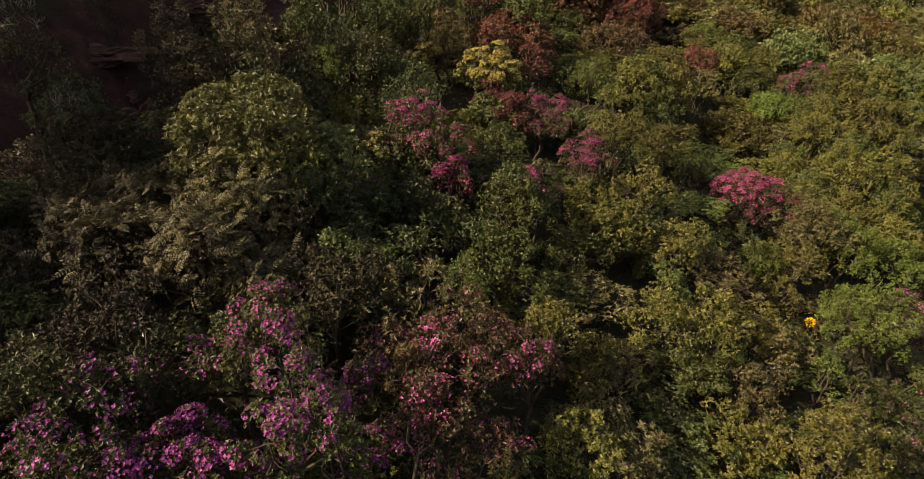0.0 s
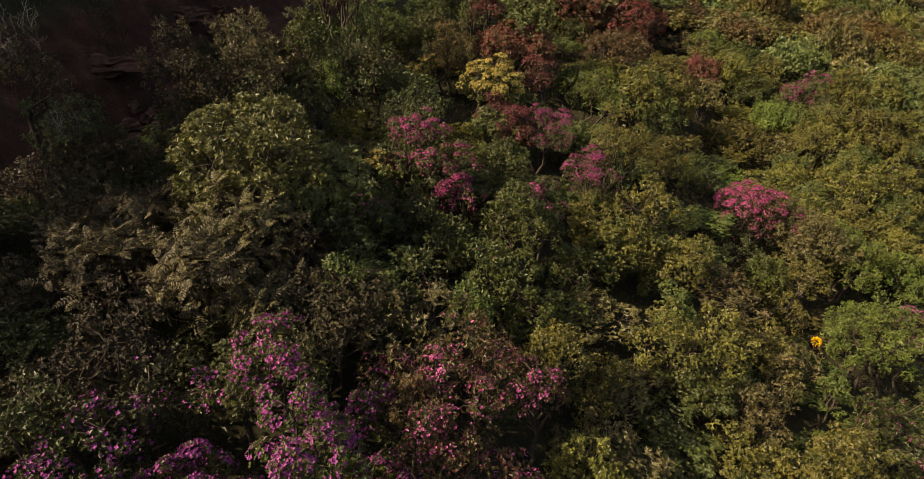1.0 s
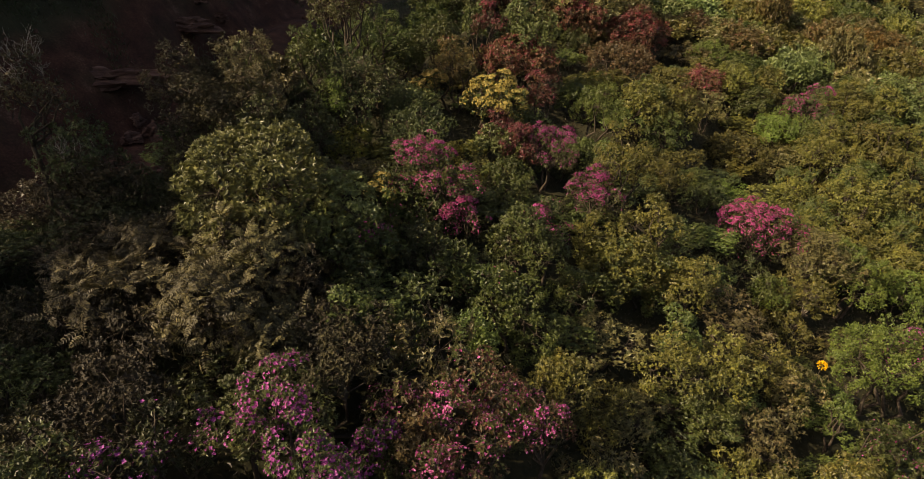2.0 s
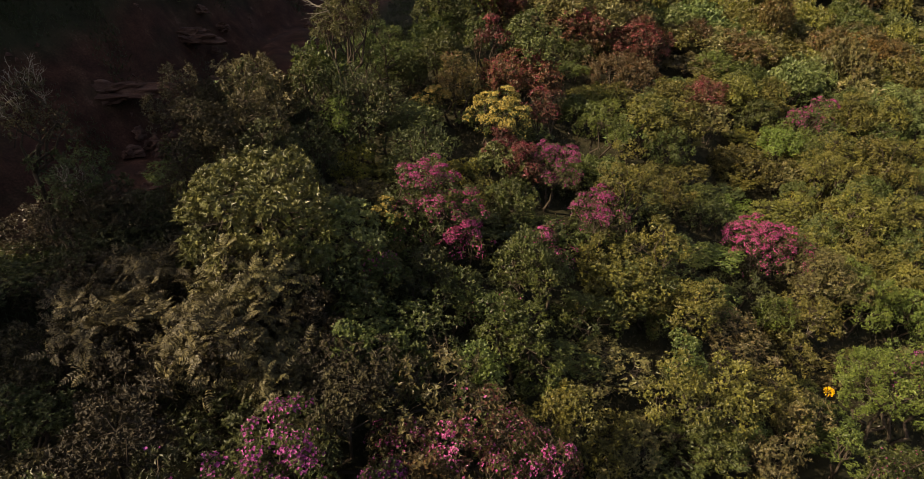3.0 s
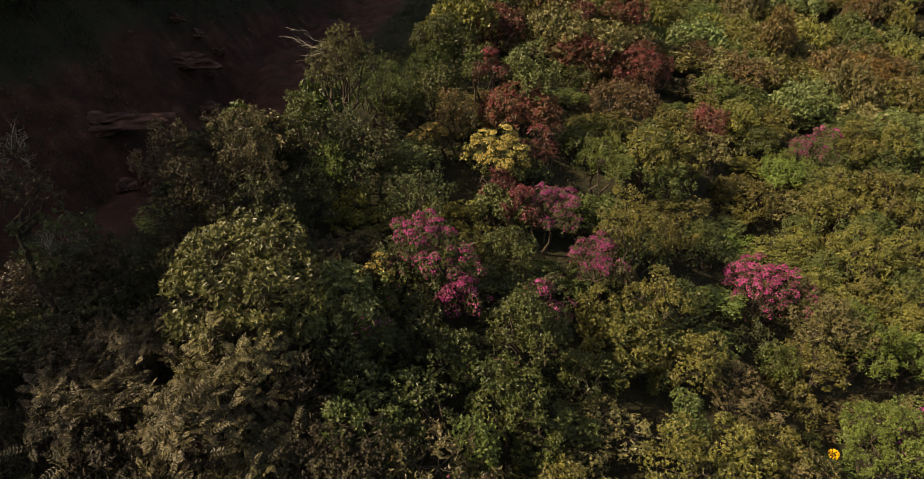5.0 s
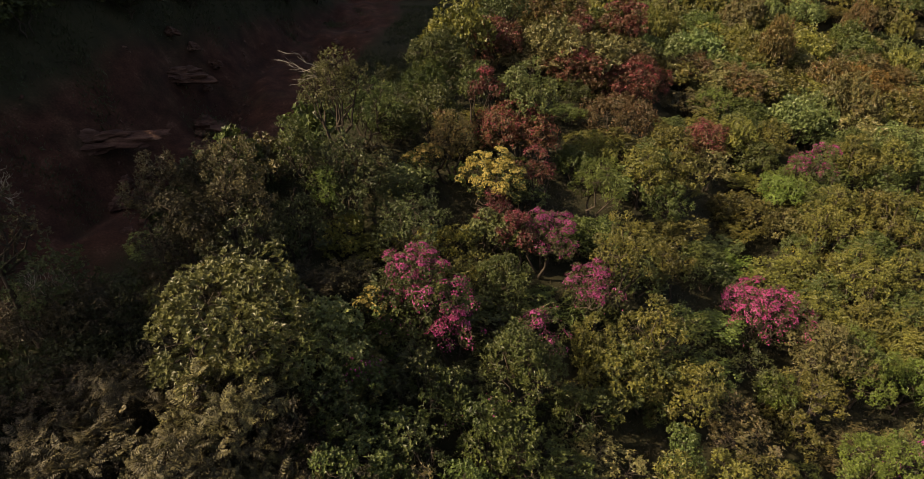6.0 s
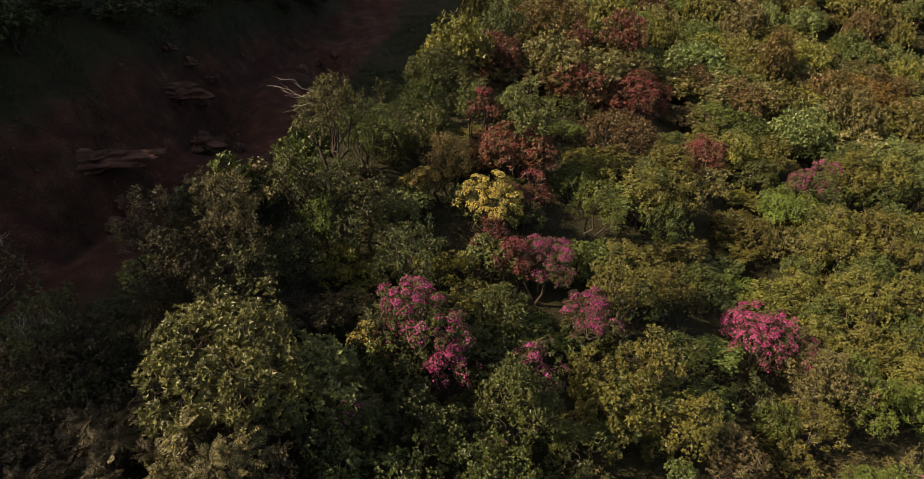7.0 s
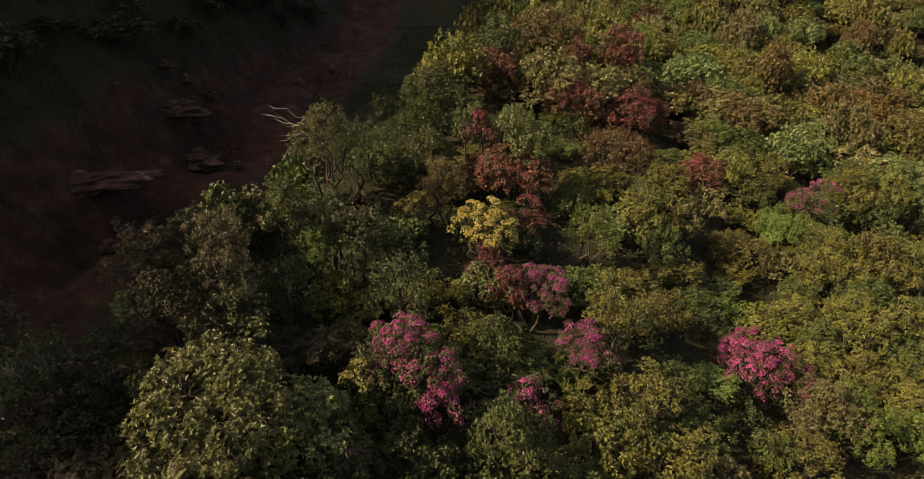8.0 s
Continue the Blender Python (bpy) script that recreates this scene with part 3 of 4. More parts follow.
# ---- the plants that stand out, one by one ----
grow("pink", -1.45, 20.85, 1.75, 4.30)
grow("pink", -0.45, 20.05, 0.95, 2.75)
grow("pink", 3.50, 26.58, 1.69, 3.32)
grow("pink", 5.37, 23.94, 1.46, 3.41)
grow("pink", 2.92, 20.77, 0.97, 3.09)
grow("pink", 14.49, 26.38, 2.06, 3.37)
grow("pink", 23.46, 40.03, 1.56, 4.92)
grow("sparse", 0.43, 16.74, 0.99, 2.92)
grow("rose", 0.09, 11.31, 1.41, 4.60)
grow("rose", 1.54, 11.19, 0.77, 4.30)
grow("rose", -1.75, 11.43, 0.92, 2.87)
grow("rose", 0.21, 9.41, 1.22, 3.89)
grow("fresh", -2.26, 14.36, 0.93, 1.82)
grow("green", 0.11, 14.53, 0.76, 2.81)
grow("purple", -4.41, 9.72, 1.14, 4.40)
grow("purple", -3.07, 8.25, 1.19, 4.87)
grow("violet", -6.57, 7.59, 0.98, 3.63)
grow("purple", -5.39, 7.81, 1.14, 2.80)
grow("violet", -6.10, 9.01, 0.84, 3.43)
grow("purple", -2.29, 10.47, 0.74, 2.79)
grow("purple", -1.99, 9.64, 0.92, 1.79)
grow("violet", -7.13, 7.21, 0.74, 2.78)
grow("purple", 17.35, 18.82, 1.10, 4.39)
grow("sparse", 16.04, 15.73, 1.03, 3.80)
grow("sparse", 13.74, 15.01, 0.89, 3.32)
grow("sparse", 14.51, 13.76, 1.04, 3.14)
grow("red", 2.98, 35.73, 2.15, 4.05)
grow("red", 8.51, 48.84, 2.25, 3.25)
grow("red", 13.37, 49.33, 2.73, 3.49)
grow("brown", 10.91, 43.43, 2.84, 2.65)
grow("red", 17.32, 43.41, 1.88, 2.83)
grow("red", 2.53, 50.56, 2.02, 3.73)
grow("red", 1.18, 36.27, 0.90, 5.10)
grow("brown", 24.16, 54.26, 2.51, 4.13)
grow("red", 3.84, 30.91, 0.94, 3.84)
grow("red", 9.65, 53.76, 1.08, 4.74)
grow("red", 13.41, 54.69, 1.80, 6.49)
grow("brown", 7.86, 59.31, 3.32, 6.07)
grow("red", 1.61, 28.10, 0.81, 2.64)
grow("red", 2.26, 26.32, 0.76, 3.06)
grow("brown", 20.04, 55.87, 2.04, 3.41)
grow("orange", 39.87, 63.87, 3.82, 4.20)
grow("brown", 41.46, 57.04, 1.88, 5.33)
grow("yellow", 1.37, 29.93, 1.79, 3.59)
grow("yellow", -2.08, 31.41, 1.16, 2.25)
grow("mustard", -1.24, 26.20, 1.63, 1.63)
grow("mustard", -5.01, 25.13, 1.09, 1.91)
grow("fresh", 7.04, 31.42, 1.48, 4.13)
grow("pale", 3.59, 36.28, 1.76, 6.03)
grow("fresh", 19.82, 49.02, 1.60, 3.15)
grow("fresh", 20.66, 38.02, 1.48, 3.22)
grow("fresh", 23.00, 38.55, 1.41, 3.32)
grow("green", 21.93, 36.77, 1.26, 2.59)
grow("fresh", 21.57, 39.81, 1.19, 2.99)
grow("green", 1.17, 16.20, 1.56, 3.07)
grow("fresh", 13.29, 22.33, 0.78, 2.05)
grow("fresh", 15.55, 18.39, 1.74, 4.73)
grow("fresh", 18.20, 24.10, 1.62, 3.69)
grow("pale", 29.31, 55.02, 2.08, 3.16)
grow("pale", 32.60, 55.76, 1.98, 3.26)
grow("pale", 31.09, 53.27, 1.77, 2.54)
grow("pale", 30.59, 57.54, 1.67, 2.93)
grow("fresh", 35.78, 66.83, 1.86, 3.33)
grow("fresh", 14.80, 31.38, 1.60, 1.00)
grow("green", 13.30, 22.26, 0.73, 2.21)
grow("olive", 10.34, 34.84, 1.54, 3.70)
grow("olive", 12.77, 35.38, 1.46, 3.82)
grow("darkolive", 11.65, 33.55, 1.31, 2.98)
grow("darkolive", 11.28, 36.70, 1.23, 3.44)
grow("olive", 6.90, 25.10, 1.43, 5.17)
grow("olive", 9.96, 27.46, 1.09, 3.24)
grow("olive", 7.54, 21.93, 1.26, 3.99)
grow("olive", 8.52, 20.37, 1.55, 3.03)
grow("olive", 4.96, 21.65, 1.04, 2.39)
grow("darkolive", 1.90, 18.57, 1.34, 3.85)
grow("darkolive", 4.20, 18.68, 1.33, 2.32)
grow("darkolive", 1.67, 23.45, 1.31, 2.77)
grow("olive", 2.49, 13.49, 0.90, 3.20)
grow("olive", 4.20, 14.15, 1.07, 1.81)
grow("olive", 6.88, 16.19, 1.21, 2.90)
grow("olive", 8.79, 16.62, 1.15, 2.99)
grow("darkolive", 7.91, 15.18, 1.03, 2.33)
grow("darkolive", 7.62, 17.66, 0.97, 2.69)
grow("olive", 8.21, 12.77, 1.69, 2.34)
grow("olive", 10.59, 11.90, 1.35, 4.73)
grow("olive", 3.09, 10.63, 0.93, 2.99)
grow("dry", 11.75, 17.03, 1.27, 2.35)
grow("olive", 13.58, 21.08, 1.50, 1.31)
grow("dry", 15.95, 24.10, 1.45, 3.92)
grow("olive", 21.72, 26.20, 1.73, 3.38)
grow("olive", 19.62, 43.59, 1.66, 3.64)
grow("olive", 22.23, 44.18, 1.57, 3.76)
grow("darkolive", 21.03, 42.20, 1.41, 2.93)
grow("darkolive", 20.63, 45.59, 1.33, 3.38)
grow("olive", 21.60, 33.74, 1.82, 5.61)
grow("olive", 24.48, 34.38, 1.73, 5.79)
grow("darkolive", 23.16, 32.21, 1.55, 4.51)
grow("darkolive", 22.72, 35.94, 1.46, 5.21)
grow("dry", 20.36, 36.39, 1.46, 2.19)
grow("dry", 22.67, 36.90, 1.39, 2.26)
grow("olive", 21.61, 35.16, 1.24, 1.76)
grow("olive", 21.25, 38.15, 1.17, 2.03)
grow("olive", 24.62, 33.28, 1.31, 6.42)
grow("olive", 26.70, 33.74, 1.25, 6.50)
grow("darkolive", 25.74, 32.18, 1.11, 5.16)
grow("darkolive", 25.43, 34.86, 1.05, 5.96)
grow("olive", 17.82, 37.09, 1.83, 2.13)
grow("olive", 28.49, 43.60, 1.82, 4.83)
grow("olive", 31.36, 44.25, 1.72, 4.97)
grow("darkolive", 30.04, 42.08, 1.54, 3.88)
grow("darkolive", 29.60, 45.80, 1.45, 4.48)
grow("pale", 32.96, 45.68, 1.63, 5.67)
grow("pale", 35.53, 46.26, 1.55, 5.85)
grow("pale", 34.35, 44.32, 1.38, 4.56)
grow("pale", 33.96, 47.65, 1.30, 5.26)
grow("olive", 21.12, 29.54, 1.65, 4.98)
grow("olive", 23.72, 30.12, 1.56, 5.13)
grow("darkolive", 22.52, 28.16, 1.40, 4.00)
grow("darkolive", 22.12, 31.53, 1.32, 4.62)
grow("olive", 18.57, 31.04, 1.46, 3.03)
grow("olive", 20.87, 31.56, 1.38, 3.12)
grow("darkolive", 19.82, 29.82, 1.24, 2.44)
grow("darkolive", 19.47, 32.80, 1.16, 2.81)
grow("olive", 17.83, 27.12, 1.39, 3.12)
grow("olive", 20.02, 27.62, 1.32, 3.22)
grow("darkolive", 19.01, 25.96, 1.18, 2.51)
grow("darkolive", 18.68, 28.80, 1.11, 2.90)
grow("olive", 22.12, 26.72, 1.68, 3.92)
grow("dry", 16.90, 24.30, 1.60, 3.82)
grow("fresh", 21.09, 24.65, 1.47, 3.16)
grow("darkgreen", 12.33, 23.87, 1.52, 1.46)
grow("olive", 6.25, 58.73, 2.25, 3.78)
grow("olive", 9.81, 59.53, 2.14, 3.90)
grow("darkolive", 8.18, 56.84, 1.91, 3.04)
grow("darkolive", 7.63, 61.45, 1.80, 3.51)
grow("darkolive", -1.52, 43.61, 2.10, 4.53)
grow("darkolive", -1.82, 35.26, 1.58, 3.99)
grow("darkolive", -3.86, 35.34, 1.45, 2.29)
grow("brown", -0.75, 32.24, 1.46, 3.97)
grow("olive", 8.15, 37.87, 1.60, 2.14)
grow("olive", 13.61, 40.14, 1.70, 3.10)
grow("darkgreen", 3.25, 52.61, 1.83, 5.85)
grow("snag", -5.90, 29.68, 1.66, 6.46)
grow("darkolive", -5.28, 33.58, 1.65, 3.83)
grow("darkgreen", -6.24, 26.52, 1.19, 4.11)
grow("darkgreen", -4.36, 26.94, 1.13, 4.24)
grow("darkgreen", -5.22, 25.53, 1.01, 3.31)
grow("darkgreen", -5.51, 27.96, 0.95, 3.82)
grow("darkgreen", -3.04, 27.86, 1.55, 2.97)
grow("darkolive", -6.93, 26.22, 0.82, 4.83)
grow("fresh", -5.87, 25.75, 0.72, 3.36)
grow("greyolive", -10.53, 21.71, 1.50, 4.86)
grow("greyolive", -8.15, 22.24, 1.43, 5.01)
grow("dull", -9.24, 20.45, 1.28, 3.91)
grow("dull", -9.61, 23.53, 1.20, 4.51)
grow("darkgreen", -6.68, 23.83, 1.54, 2.65)
grow("darkgreen", -7.36, 20.66, 1.31, 3.70)
grow("greyolive", -10.46, 20.89, 1.19, 1.59)
grow("darkgreen", -11.04, 18.13, 1.21, 2.10)
grow("twiggy", -12.24, 17.81, 0.84, 2.67)
grow("darkgreen", -11.67, 16.55, 1.20, 1.98)
grow("whorl", -6.42, 17.09, 2.40, 4.40)
grow("whorl", -4.50, 17.40, 1.45, 3.55)
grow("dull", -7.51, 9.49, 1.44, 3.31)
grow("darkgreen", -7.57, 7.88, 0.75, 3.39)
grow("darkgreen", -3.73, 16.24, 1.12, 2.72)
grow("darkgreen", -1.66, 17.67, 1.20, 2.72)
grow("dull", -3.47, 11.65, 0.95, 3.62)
grow("greyolive", -9.06, 20.51, 0.92, 2.92)
grow("greyolive", -12.04, 17.64, 1.35, 2.55)
grow("darkgreen", -10.93, 17.84, 1.40, 1.65)
grow("twiggy", -13.35, 17.98, 0.91, 5.70)
grow("darkgreen", -2.03, 24.69, 1.54, 3.96)
grow("darkgreen", -2.62, 20.79, 0.89, 3.56)
grow("darkolive", 1.17, 23.46, 1.25, 2.57)
grow("darkolive", 2.21, 18.91, 1.21, 3.89)
grow("olive", 5.25, 21.25, 0.99, 1.91)
grow("darkgreen", -1.49, 15.09, 1.02, 2.72)
grow("darkgreen", 5.04, 11.48, 0.87, 2.03)
grow("darkgreen", 12.70, 29.20, 1.26, 1.51)
grow("green", 12.97, 16.01, 0.40, 3.05)
grow("darkolive", 9.60, 16.00, 0.95, 1.70)
grow("olive", 6.96, 20.34, 1.05, 2.20)
grow("darkolive", 4.83, 23.85, 0.90, 1.50)
grow("darkgreen", 4.46, 27.86, 1.00, 1.60)
grow("darkolive", 6.22, 24.60, 0.90, 1.50)
grow("darkolive", 7.25, 20.41, 0.90, 1.70)
grow("darkolive", 2.40, 27.18, 0.90, 1.50)
grow("darkgreen", 6.10, 13.60, 0.80, 1.30)
grow("sparse", -2.10, 19.64, 1.22, 2.30)
grow("darkolive", -3.45, 19.50, 1.01, 2.03)
grow("yellow", -3.26, 19.94, 0.51, 2.63)
grow("darkolive", -0.89, 17.49, 1.11, 2.73)
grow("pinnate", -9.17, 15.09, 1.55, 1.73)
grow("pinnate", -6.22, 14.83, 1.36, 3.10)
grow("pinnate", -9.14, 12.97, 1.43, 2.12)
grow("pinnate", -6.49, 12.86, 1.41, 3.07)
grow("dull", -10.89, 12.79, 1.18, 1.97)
grow("sparse", -3.08, 17.09, 0.80, 2.89)
grow("greyolive", -4.38, 14.08, 0.90, 3.28)
grow("darkolive", -3.44, 13.67, 0.82, 2.95)
grow("rose", -0.75, 9.42, 0.67, 4.12)
grow("brown", -1.20, 10.32, 0.59, 3.82)
grow("purple", -4.47, 7.70, 0.70, 2.71)
grow("violet", -6.24, 7.31, 0.67, 2.38)
grow("darkolive", 0.80, 38.67, 1.04, 4.31)
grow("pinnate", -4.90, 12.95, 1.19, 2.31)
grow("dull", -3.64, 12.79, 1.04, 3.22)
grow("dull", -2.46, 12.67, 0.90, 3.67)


grow("darkgreen", -12.4, 18.2, 1.4, 3.4)
for gx, gy, gr, gh in ((-11.5, 35.0, 0.9, 1.4), (-9.8, 40.0, 1.0, 1.5), (-8.4, 46.0, 1.0, 1.6), (-14.6, 27.0, 0.9, 1.3), (-6.5, 52.0, 1.0, 1.5), (-13.6, 31.0, 0.8, 1.2)):
    grow("darkgreen", gx, gy, gr, gh)
for gx, gy, gr, gh, gk in ((9.2, 48.2, 1.3, 1.7, "brown"), (7.5, 48.8, 1.2, 1.7, "darkolive"), (10.8, 48.9, 1.1, 1.6, "olive"), (8.4, 46.6, 1.1, 1.5, "darkolive")):
    grow(gk, gx, gy, gr, gh)
# unseen trees added on the far bank's crest to throw shade across the gully
for tx, ty, tr, th in ((-36.5, -3.0, 3.0, 12.5), (-38.5, 1.0, 3.0, 12.5), (-34.5, 0.5, 2.7, 12.0), (-37.0, 9.0, 3.0, 12.0), (-34.5, 5.5, 2.6, 11.0), (-39.5, 13.0, 3.2, 12.5), (-36.0, 14.0, 2.8, 11.5), (-38.5, 5.0, 2.7, 12.0), (-35.0, 18.0, 2.9, 11.0), (-40.0, 18.5, 3.0, 12.0),
                       (-38.5, 32.2, 2.6, 9.0), (-40.0, 26.0, 3.0, 11.0), (-41.0, 31.0, 3.1, 12.0), (-42.0, 36.0, 2.9, 11.5), (-43.0, 41.0, 3.0, 11.0), (-44.0, 46.0, 3.0, 12.0)):
    tree = plant("bank", tr, th, 3.0, seed=int(50 * abs(tx) + 7 * abs(ty)))
    tree.matrix_basis = pose(tx, ty, float(ground_height(tx, ty)))
    tagged(tree, group="trees on the far bank")

# ---- undergrowth and the further hillside ----
def scatter():
    """Plants in the gaps between those above, thinning out with distance."""
    rng = np.random.default_rng(77)
    pools = {}
    fine = {"near": 1.08, "left": 2.8, "edge": 1.2, "right": 1.4, "far": 2.4, "back": 2.4}
    pick = {"back": ["olive", "darkolive", "green", "dry"], "near": ["olive", "darkolive", "green", "darkolive", "dry"], "right": ["olive", "olive", "darkolive", "green", "dry", "pale", "olive"], "left": ["darkgreen", "darkolive", "darkgreen", "greyolive"], "edge": ["darkgreen", "greyolive", "darkolive", "dull"],
            "far": ["olive", "olive", "dry", "green", "pale", "darkolive", "dry", "olive", "brown"]}
    groups = {"back": "low scrub between the rhododendrons", "near": "low scrub between the rhododendrons", "right": "undergrowth on the slope", "left": "undergrowth above the gully", "edge": "undergrowth above the gully", "far": "bushes on the further hillside"}
    y = -4.0
    while y < 104:
        step = min(1.55 + 0.038 * max(y, 0), 3.7)
        x = -0.84 * max(y, 4) - 5
        while x < 0.84 * max(y, 4) + 5:
            px, py = x + rng.uniform(-0.45, 0.45) * step, y + rng.uniform(-0.45, 0.45) * step
            x += step
            soil = float(soil_amount(px, py))
            if soil > 0.25 and rng.uniform() < 0.93:
                continue
            if 6.5 < gully_edge(py) - px and px - 0.22 * (py - 40) > -24 and py > 26 and rng.uniform() < 0.85:
                continue
            if py > 31 and px < shrub_line(py) and px - 0.22 * (py - 40) > -24 and rng.uniform() < 0.9:
                continue
            zone = "back" if py < 5 else "edge" if px < -3 - 0.05 * py and py < 26 else "left" if px < -3 - 0.05 * py else "near" if py < 25 else "right" if py < 48 else "far"
            if any((px - a) ** 2 + (py - b) ** 2 < (0.66 * r + 0.2) ** 2 for a, b, r in SOWN):
                continue
            low = any((px - a) ** 2 + (py - b) ** 2 < (r + 1.3) ** 2 and py < b + 0.5 for a, b, r in SHOWY)
            kind = pick[zone][rng.integers(len(pick[zone]))]
            pool = pools.setdefault((zone, kind), [])
            radius = 1.35 if zone != "far" else 2.4
            tall = 2.9 if zone != "far" else 3.4
            m = pose(px, py, float(ground_height(px, py)), 0, 0, rng.uniform(0, 360)) @ Matrix.Diagonal((*(rng.uniform(0.8, 1.25, 2)), (rng.uniform(0.7, 1.5) if zone == "far" else rng.uniform(0.55, 1.2)) * (0.75 if low else 1.0), 1))
            if len(pool) < 3:
                thing = tagged(plant(kind, radius, tall, fine[zone], 0.46 if zone in ("far", "left") else 0.0, 1000 * len(pools) + len(pool)), group=groups[zone])
                thing.matrix_basis = m
                pool.append(thing)
            else:
                copy_thing(pool[rng.integers(len(pool))], m)
        y += step


scatter()


def place_rocks():
    """Slabs and boulders of the gully."""
    rng = np.random.default_rng(9)

    def boulder(name, label, size, seed):
        bm = bmesh.new()
        bmesh.ops.create_icosphere(bm, subdivisions=4 if size[0] > 3 else 3, radius=0.5)
        for v in bm.verts:
            k = noise.noise(v.co * 2.3 + Vector((seed, 0, 0))) * 0.8 + noise.noise(v.co * 5 + Vector((0, seed, 0))) * 0.50 + noise.noise(v.co * 13) * 0.22
            v.co = v.co * (1 + k)
            v.co.z = round(v.co.z * 5) / 5 * 0.25 + v.co.z * 0.75
            v.co = Vector((v.co.x * size[0], v.co.y * size[1], v.co.z * size[2]))
        me = bpy.data.meshes.new(name)
        bm.to_mesh(me)
        bm.free()
        me.materials.append(ROCK)
        return tagged(new(name, me), label, "rock", "rocks in the gully")

    def rest(ob, x, y, turn, sink):
        ob.matrix_basis = pose(x, y, float(ground_height(x, y)) + sink - 0.2, 0, 0, turn)

    rest(boulder("rock_ledge", "long low ledge of layered reddish rock", (6.4, 2.2, 1.3), 1.0), -22.7, 36.9, 8, -0.5)
    rest(boulder("rock_ledge", "broken ledge of reddish rock in bare earth", (4.2, 2.0, 1.2), 2.0), -19.8, 45.2, -12, -0.5)
    rest(boulder("rock_ledge", "weathered slab of reddish rock on the bank", (4.6, 2.1, 1.2), 3.0), -21.6, 46.9, 15, -0.5)
    first = [boulder("boulder", "pale weathered boulder half sunk in red earth", s, 4.0 + n) for n, s in enumerate([(1.5, 1.0, 1.0), (1.0, 0.8, 0.7), (0.8, 0.9, 0.6)])]
    for ob, (x, y) in zip(first, [(-19.6, 35.6), (-20.8, 36.2), (-18.6, 34.4)]):
        rest(ob, x, y, rng.uniform(0, 360), 0.12)
    spots = [(-20.3, 34.4, 1.0), (-19.0, 36.6, 0.8), (-17.6, 32.6, 1.1), (-18.3, 31.4, 0.9), (-17.2, 30.2, 0.8), (-21.4, 50.4, 1.0), (-20.3, 51.2, 0.8), (-22.3, 49.2, 1.1),
             (-20.0, 48.4, 0.7), (-23.2, 43.9, 0.8), (-16.2, 44.2, 0.6), (-15.4, 60.5, 0.9), (-14.4, 62.6, 0.8), (-12.0, 66.0, 1.1), (-10.5, 68.0, 1.2), (-13.2, 64.6, 0.9)]
    for x, y, s in spots:
        m = pose(x, y, float(ground_height(x, y)) + 0.08, rng.uniform(-15, 15), rng.uniform(-15, 15), rng.uniform(0, 360))
        copy_thing(first[rng.integers(3)], m @ Matrix.Diagonal((s, s * rng.uniform(0.8, 1.2), s, 1)))


def lay_rubble():
    """Small stones strewn over the bare earth."""
    rng = np.random.default_rng(21)
    buf = Buffer()
    tet = np.array([[1, 0, -0.5], [-0.6, 0.9, -0.4], [-0.6, -0.9, -0.5], [0.1, 0.1, 0.8], [0.5, -0.6, 0.45]])
    faces = [[0, 1, 3], [1, 2, 3], [2, 4, 3], [4, 0, 3], [2, 0, 4]]
    x, y = rng.uniform(-34, 6, 9000), rng.uniform(24, 80, 9000)
    keep = (soil_amount(x, y) > 0.5) & (np.sin(x * 0.9 + 1.3 * np.sin(y * 0.35)) + rng.normal(0, 0.5, 9000) > 0.7)
    for px, py in zip(x[keep], y[keep]):
        t = pose(px, py, float(ground_height(px, py)) + 0.03, 0, 0, rng.uniform(0, 360)).to_3x3()
        buf.add((tet * rng.uniform(0.6, 1.3, (5, 3)) * rng.uniform(0.05, 0.20)) @ np.array(t).T + [px, py, float(ground_height(px, py)) + 0.05], faces)
    tagged(new("rubble", buf.mesh("rubble", ROCK)), "small reddish stones strewn over bare earth", "stones", kind="stuff")


def sow_grass():
    """Low herbs under the shrubs, and longer grass in tufts at the gully's edge."""
    rng = np.random.default_rng(31)
    x, y = rng.uniform(-20, 34, 150000), rng.uniform(4, 46, 150000)
    keep = soil_amount(x, y) < 0.3
    x, y = x[keep][:60000], y[keep][:60000]
    blades("ground_cover", "low dark herbs and leaf litter under the shrubs", "undergrowth", rng, x, y, 0.16, 0.075, 1.1, LEAF["under"])
    x, y = rng.uniform(-36, 8, 18000), rng.uniform(12, 80, 18000)
    s, e = soil_amount(x, y), x - gully_edge(y)
    patch = np.sin(x * 0.7 + 2 * np.sin(y * 0.31)) + np.sin(y * 0.9 + x * 0.4) + rng.normal(0, 0.35, len(x))
    keep = ((e < 1.5) | (x < shrub_line(y) + 1)) & ((s < 0.4) | (patch > 1.2))
    x, y = np.repeat(x[keep], 13), np.repeat(y[keep], 13)
    x, y = x + rng.normal(0, 0.30, len(x)), y + rng.normal(0, 0.30, len(y))
    blades("grass", "dark green grass along the edge of the gully", "grass", rng, x, y, 0.26, 0.024, 0.6, LEAF["grass"])


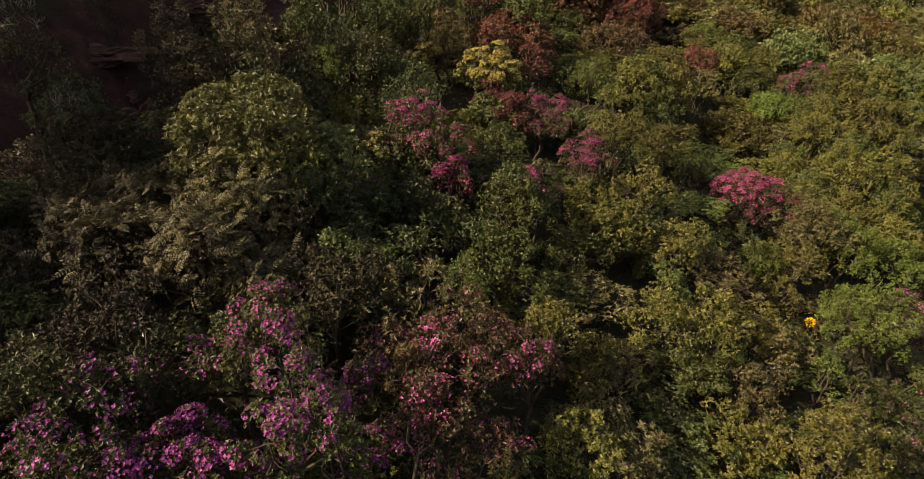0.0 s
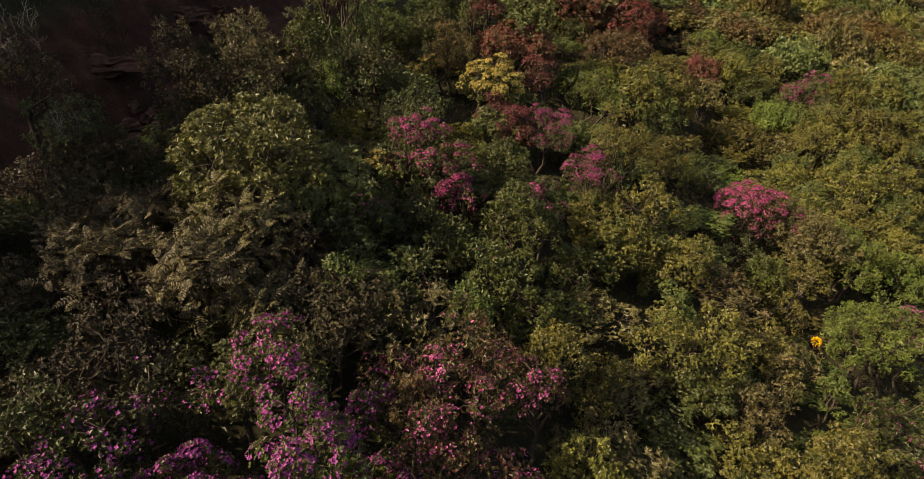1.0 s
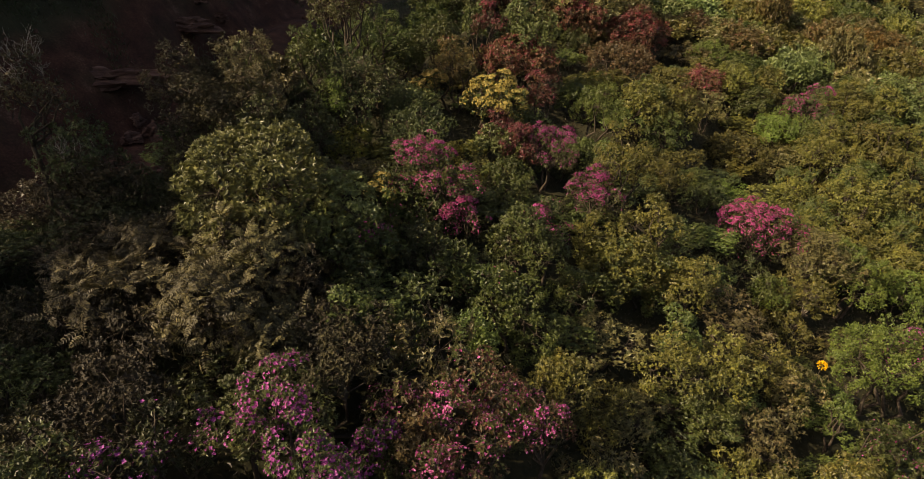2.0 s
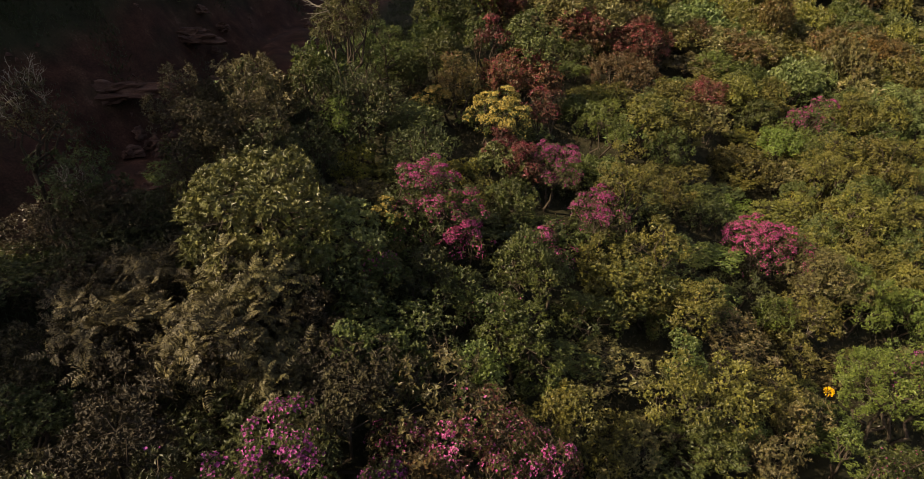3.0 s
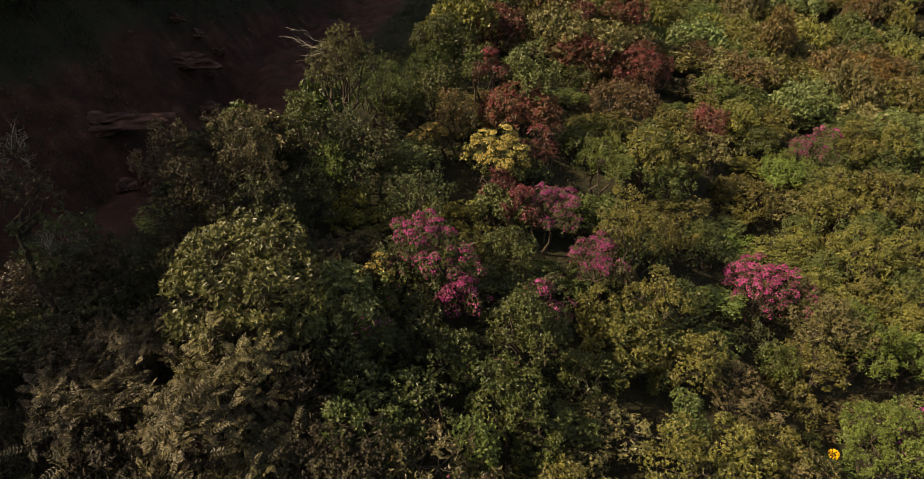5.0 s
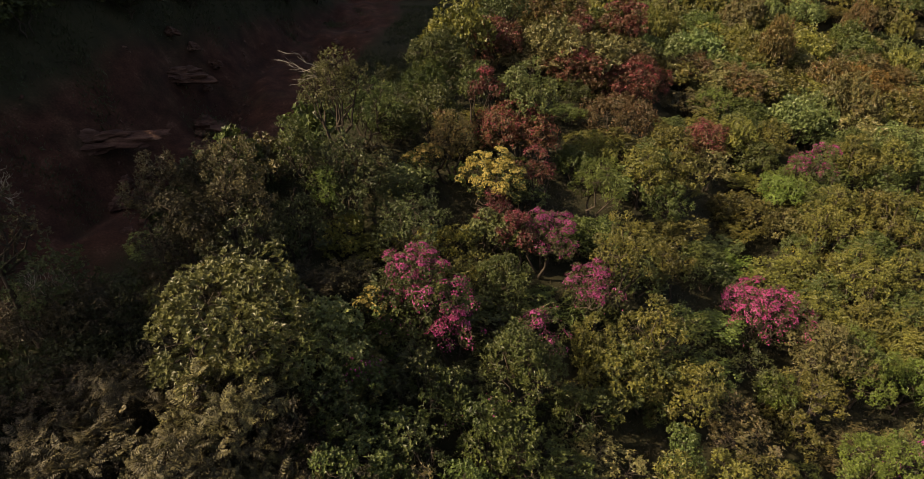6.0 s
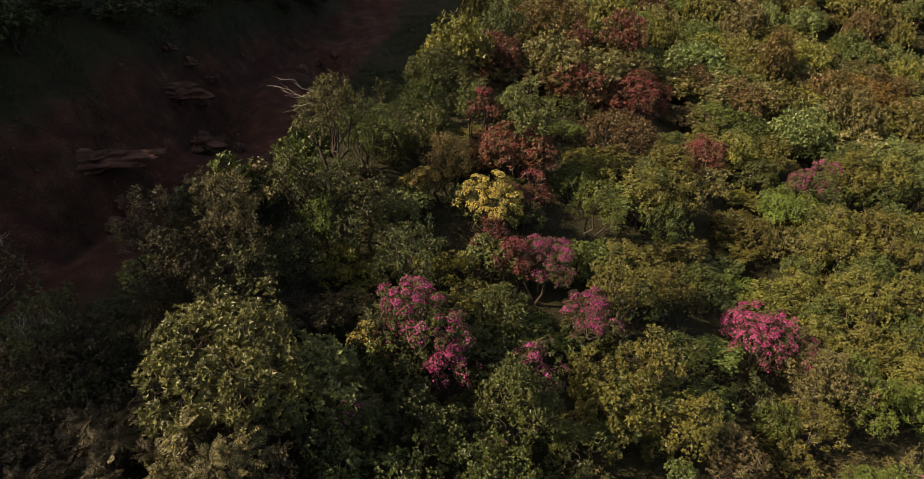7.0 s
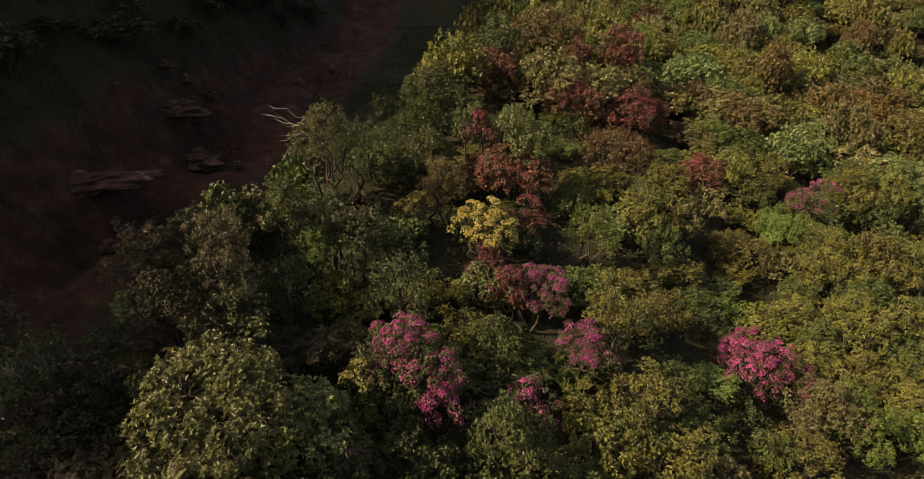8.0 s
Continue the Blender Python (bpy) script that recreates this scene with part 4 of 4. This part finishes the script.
def blades(name, label, category, rng, x, y, size, wide, spread, material):
    buf = Buffer()
    at = np.stack([x, y, ground_height(x, y) + 0.02], 1)
    axis = rng.normal(0, spread, (len(x), 3)) + np.array([0, 0, 1.0])
    axis[:, 2] = np.abs(axis[:, 2])
    leaves(buf, at, axis, unit(rng.normal(0, 1, (len(x), 3))), size * rng.uniform(0.5, 1.3, len(x)), wide * rng.uniform(0.6, 1.2, len(x)), 0.25)
    tagged(new(name, buf.mesh(name, material)), label, category, kind="stuff")


def dead_branches():
    """Bleached dead wood that pokes out of the scrub."""
    rng = np.random.default_rng(41)
    for x, y, ends in ((14.5, 22.2, ((16.1, 23.0, -3.15), (15.6, 22.2, -3.2), (15.9, 22.7, -3.7), (13.9, 21.8, -4.1))),):
        g = float(ground_height(x, y))
        thing = tagged(new("dead_shrub"), "bleached dead shrub with bare forked branches", "dead shrub")
        thing.matrix_basis = pose(x, y, g)
        for ex, ey, ez in ends:
            buf = Buffer()
            tip = np.array([ex - x, ey - y, ez - g])
            path = bent(rng, (0, 0, -0.1), tip, 0.12, 7)
            tube(buf, path, np.linspace(0.036, 0.012, 7), 6)
            for i in (4, 5):
                tube(buf, bent(rng, path[i], path[i] + rng.normal(0, 0.22, 3) + [0, 0, 0.2], 0.04, 4), np.linspace(0.022, 0.006, 4), 4)
            part("branch", buf.mesh("branch", PALE_BARK, True), thing)


def golden_plant(x, y, top):
    """A small plant with one bright golden flower head."""
    rng = np.random.default_rng(51)
    g = float(ground_height(x, y))
    thing = tagged(new("golden_flower"), "small plant with one bright golden-yellow flower head", "flower")
    thing.matrix_basis = pose(x, y, g)
    stem, head, leaf = Buffer(), Buffer(), Buffer()
    tip = np.array([0, 0, top - g])
    path = bent(rng, (0, 0, -0.05), tip, 0.05, 6)
    tube(stem, path, np.linspace(0.02, 0.010, 6), 5)
    d = unit(sphere_points(rng, 70) + np.array([0, -0.2, 0.6]))
    leaves(head, tip + d * 0.10, d, rng.normal(0, 1, (70, 3)), 0.10, 0.06)
    q = np.repeat(path[1:], 9, 0)
    leaves(leaf, q, rng.normal(0, 1, q.shape), np.tile([0, 0, 1.0], (len(q), 1)), 0.14, 0.04)
    part("stem", stem.mesh("stem", BARK, True), thing)
    part("flower_head", head.mesh("flower_head", PETAL["gold"]), thing, "golden-yellow petals")
    part("foliage", leaf.mesh("foliage", LEAF["green"]), thing)


place_rocks()
lay_rubble()
sow_grass()
dead_branches()
golden_plant(12.5, 16.9, -2.95)
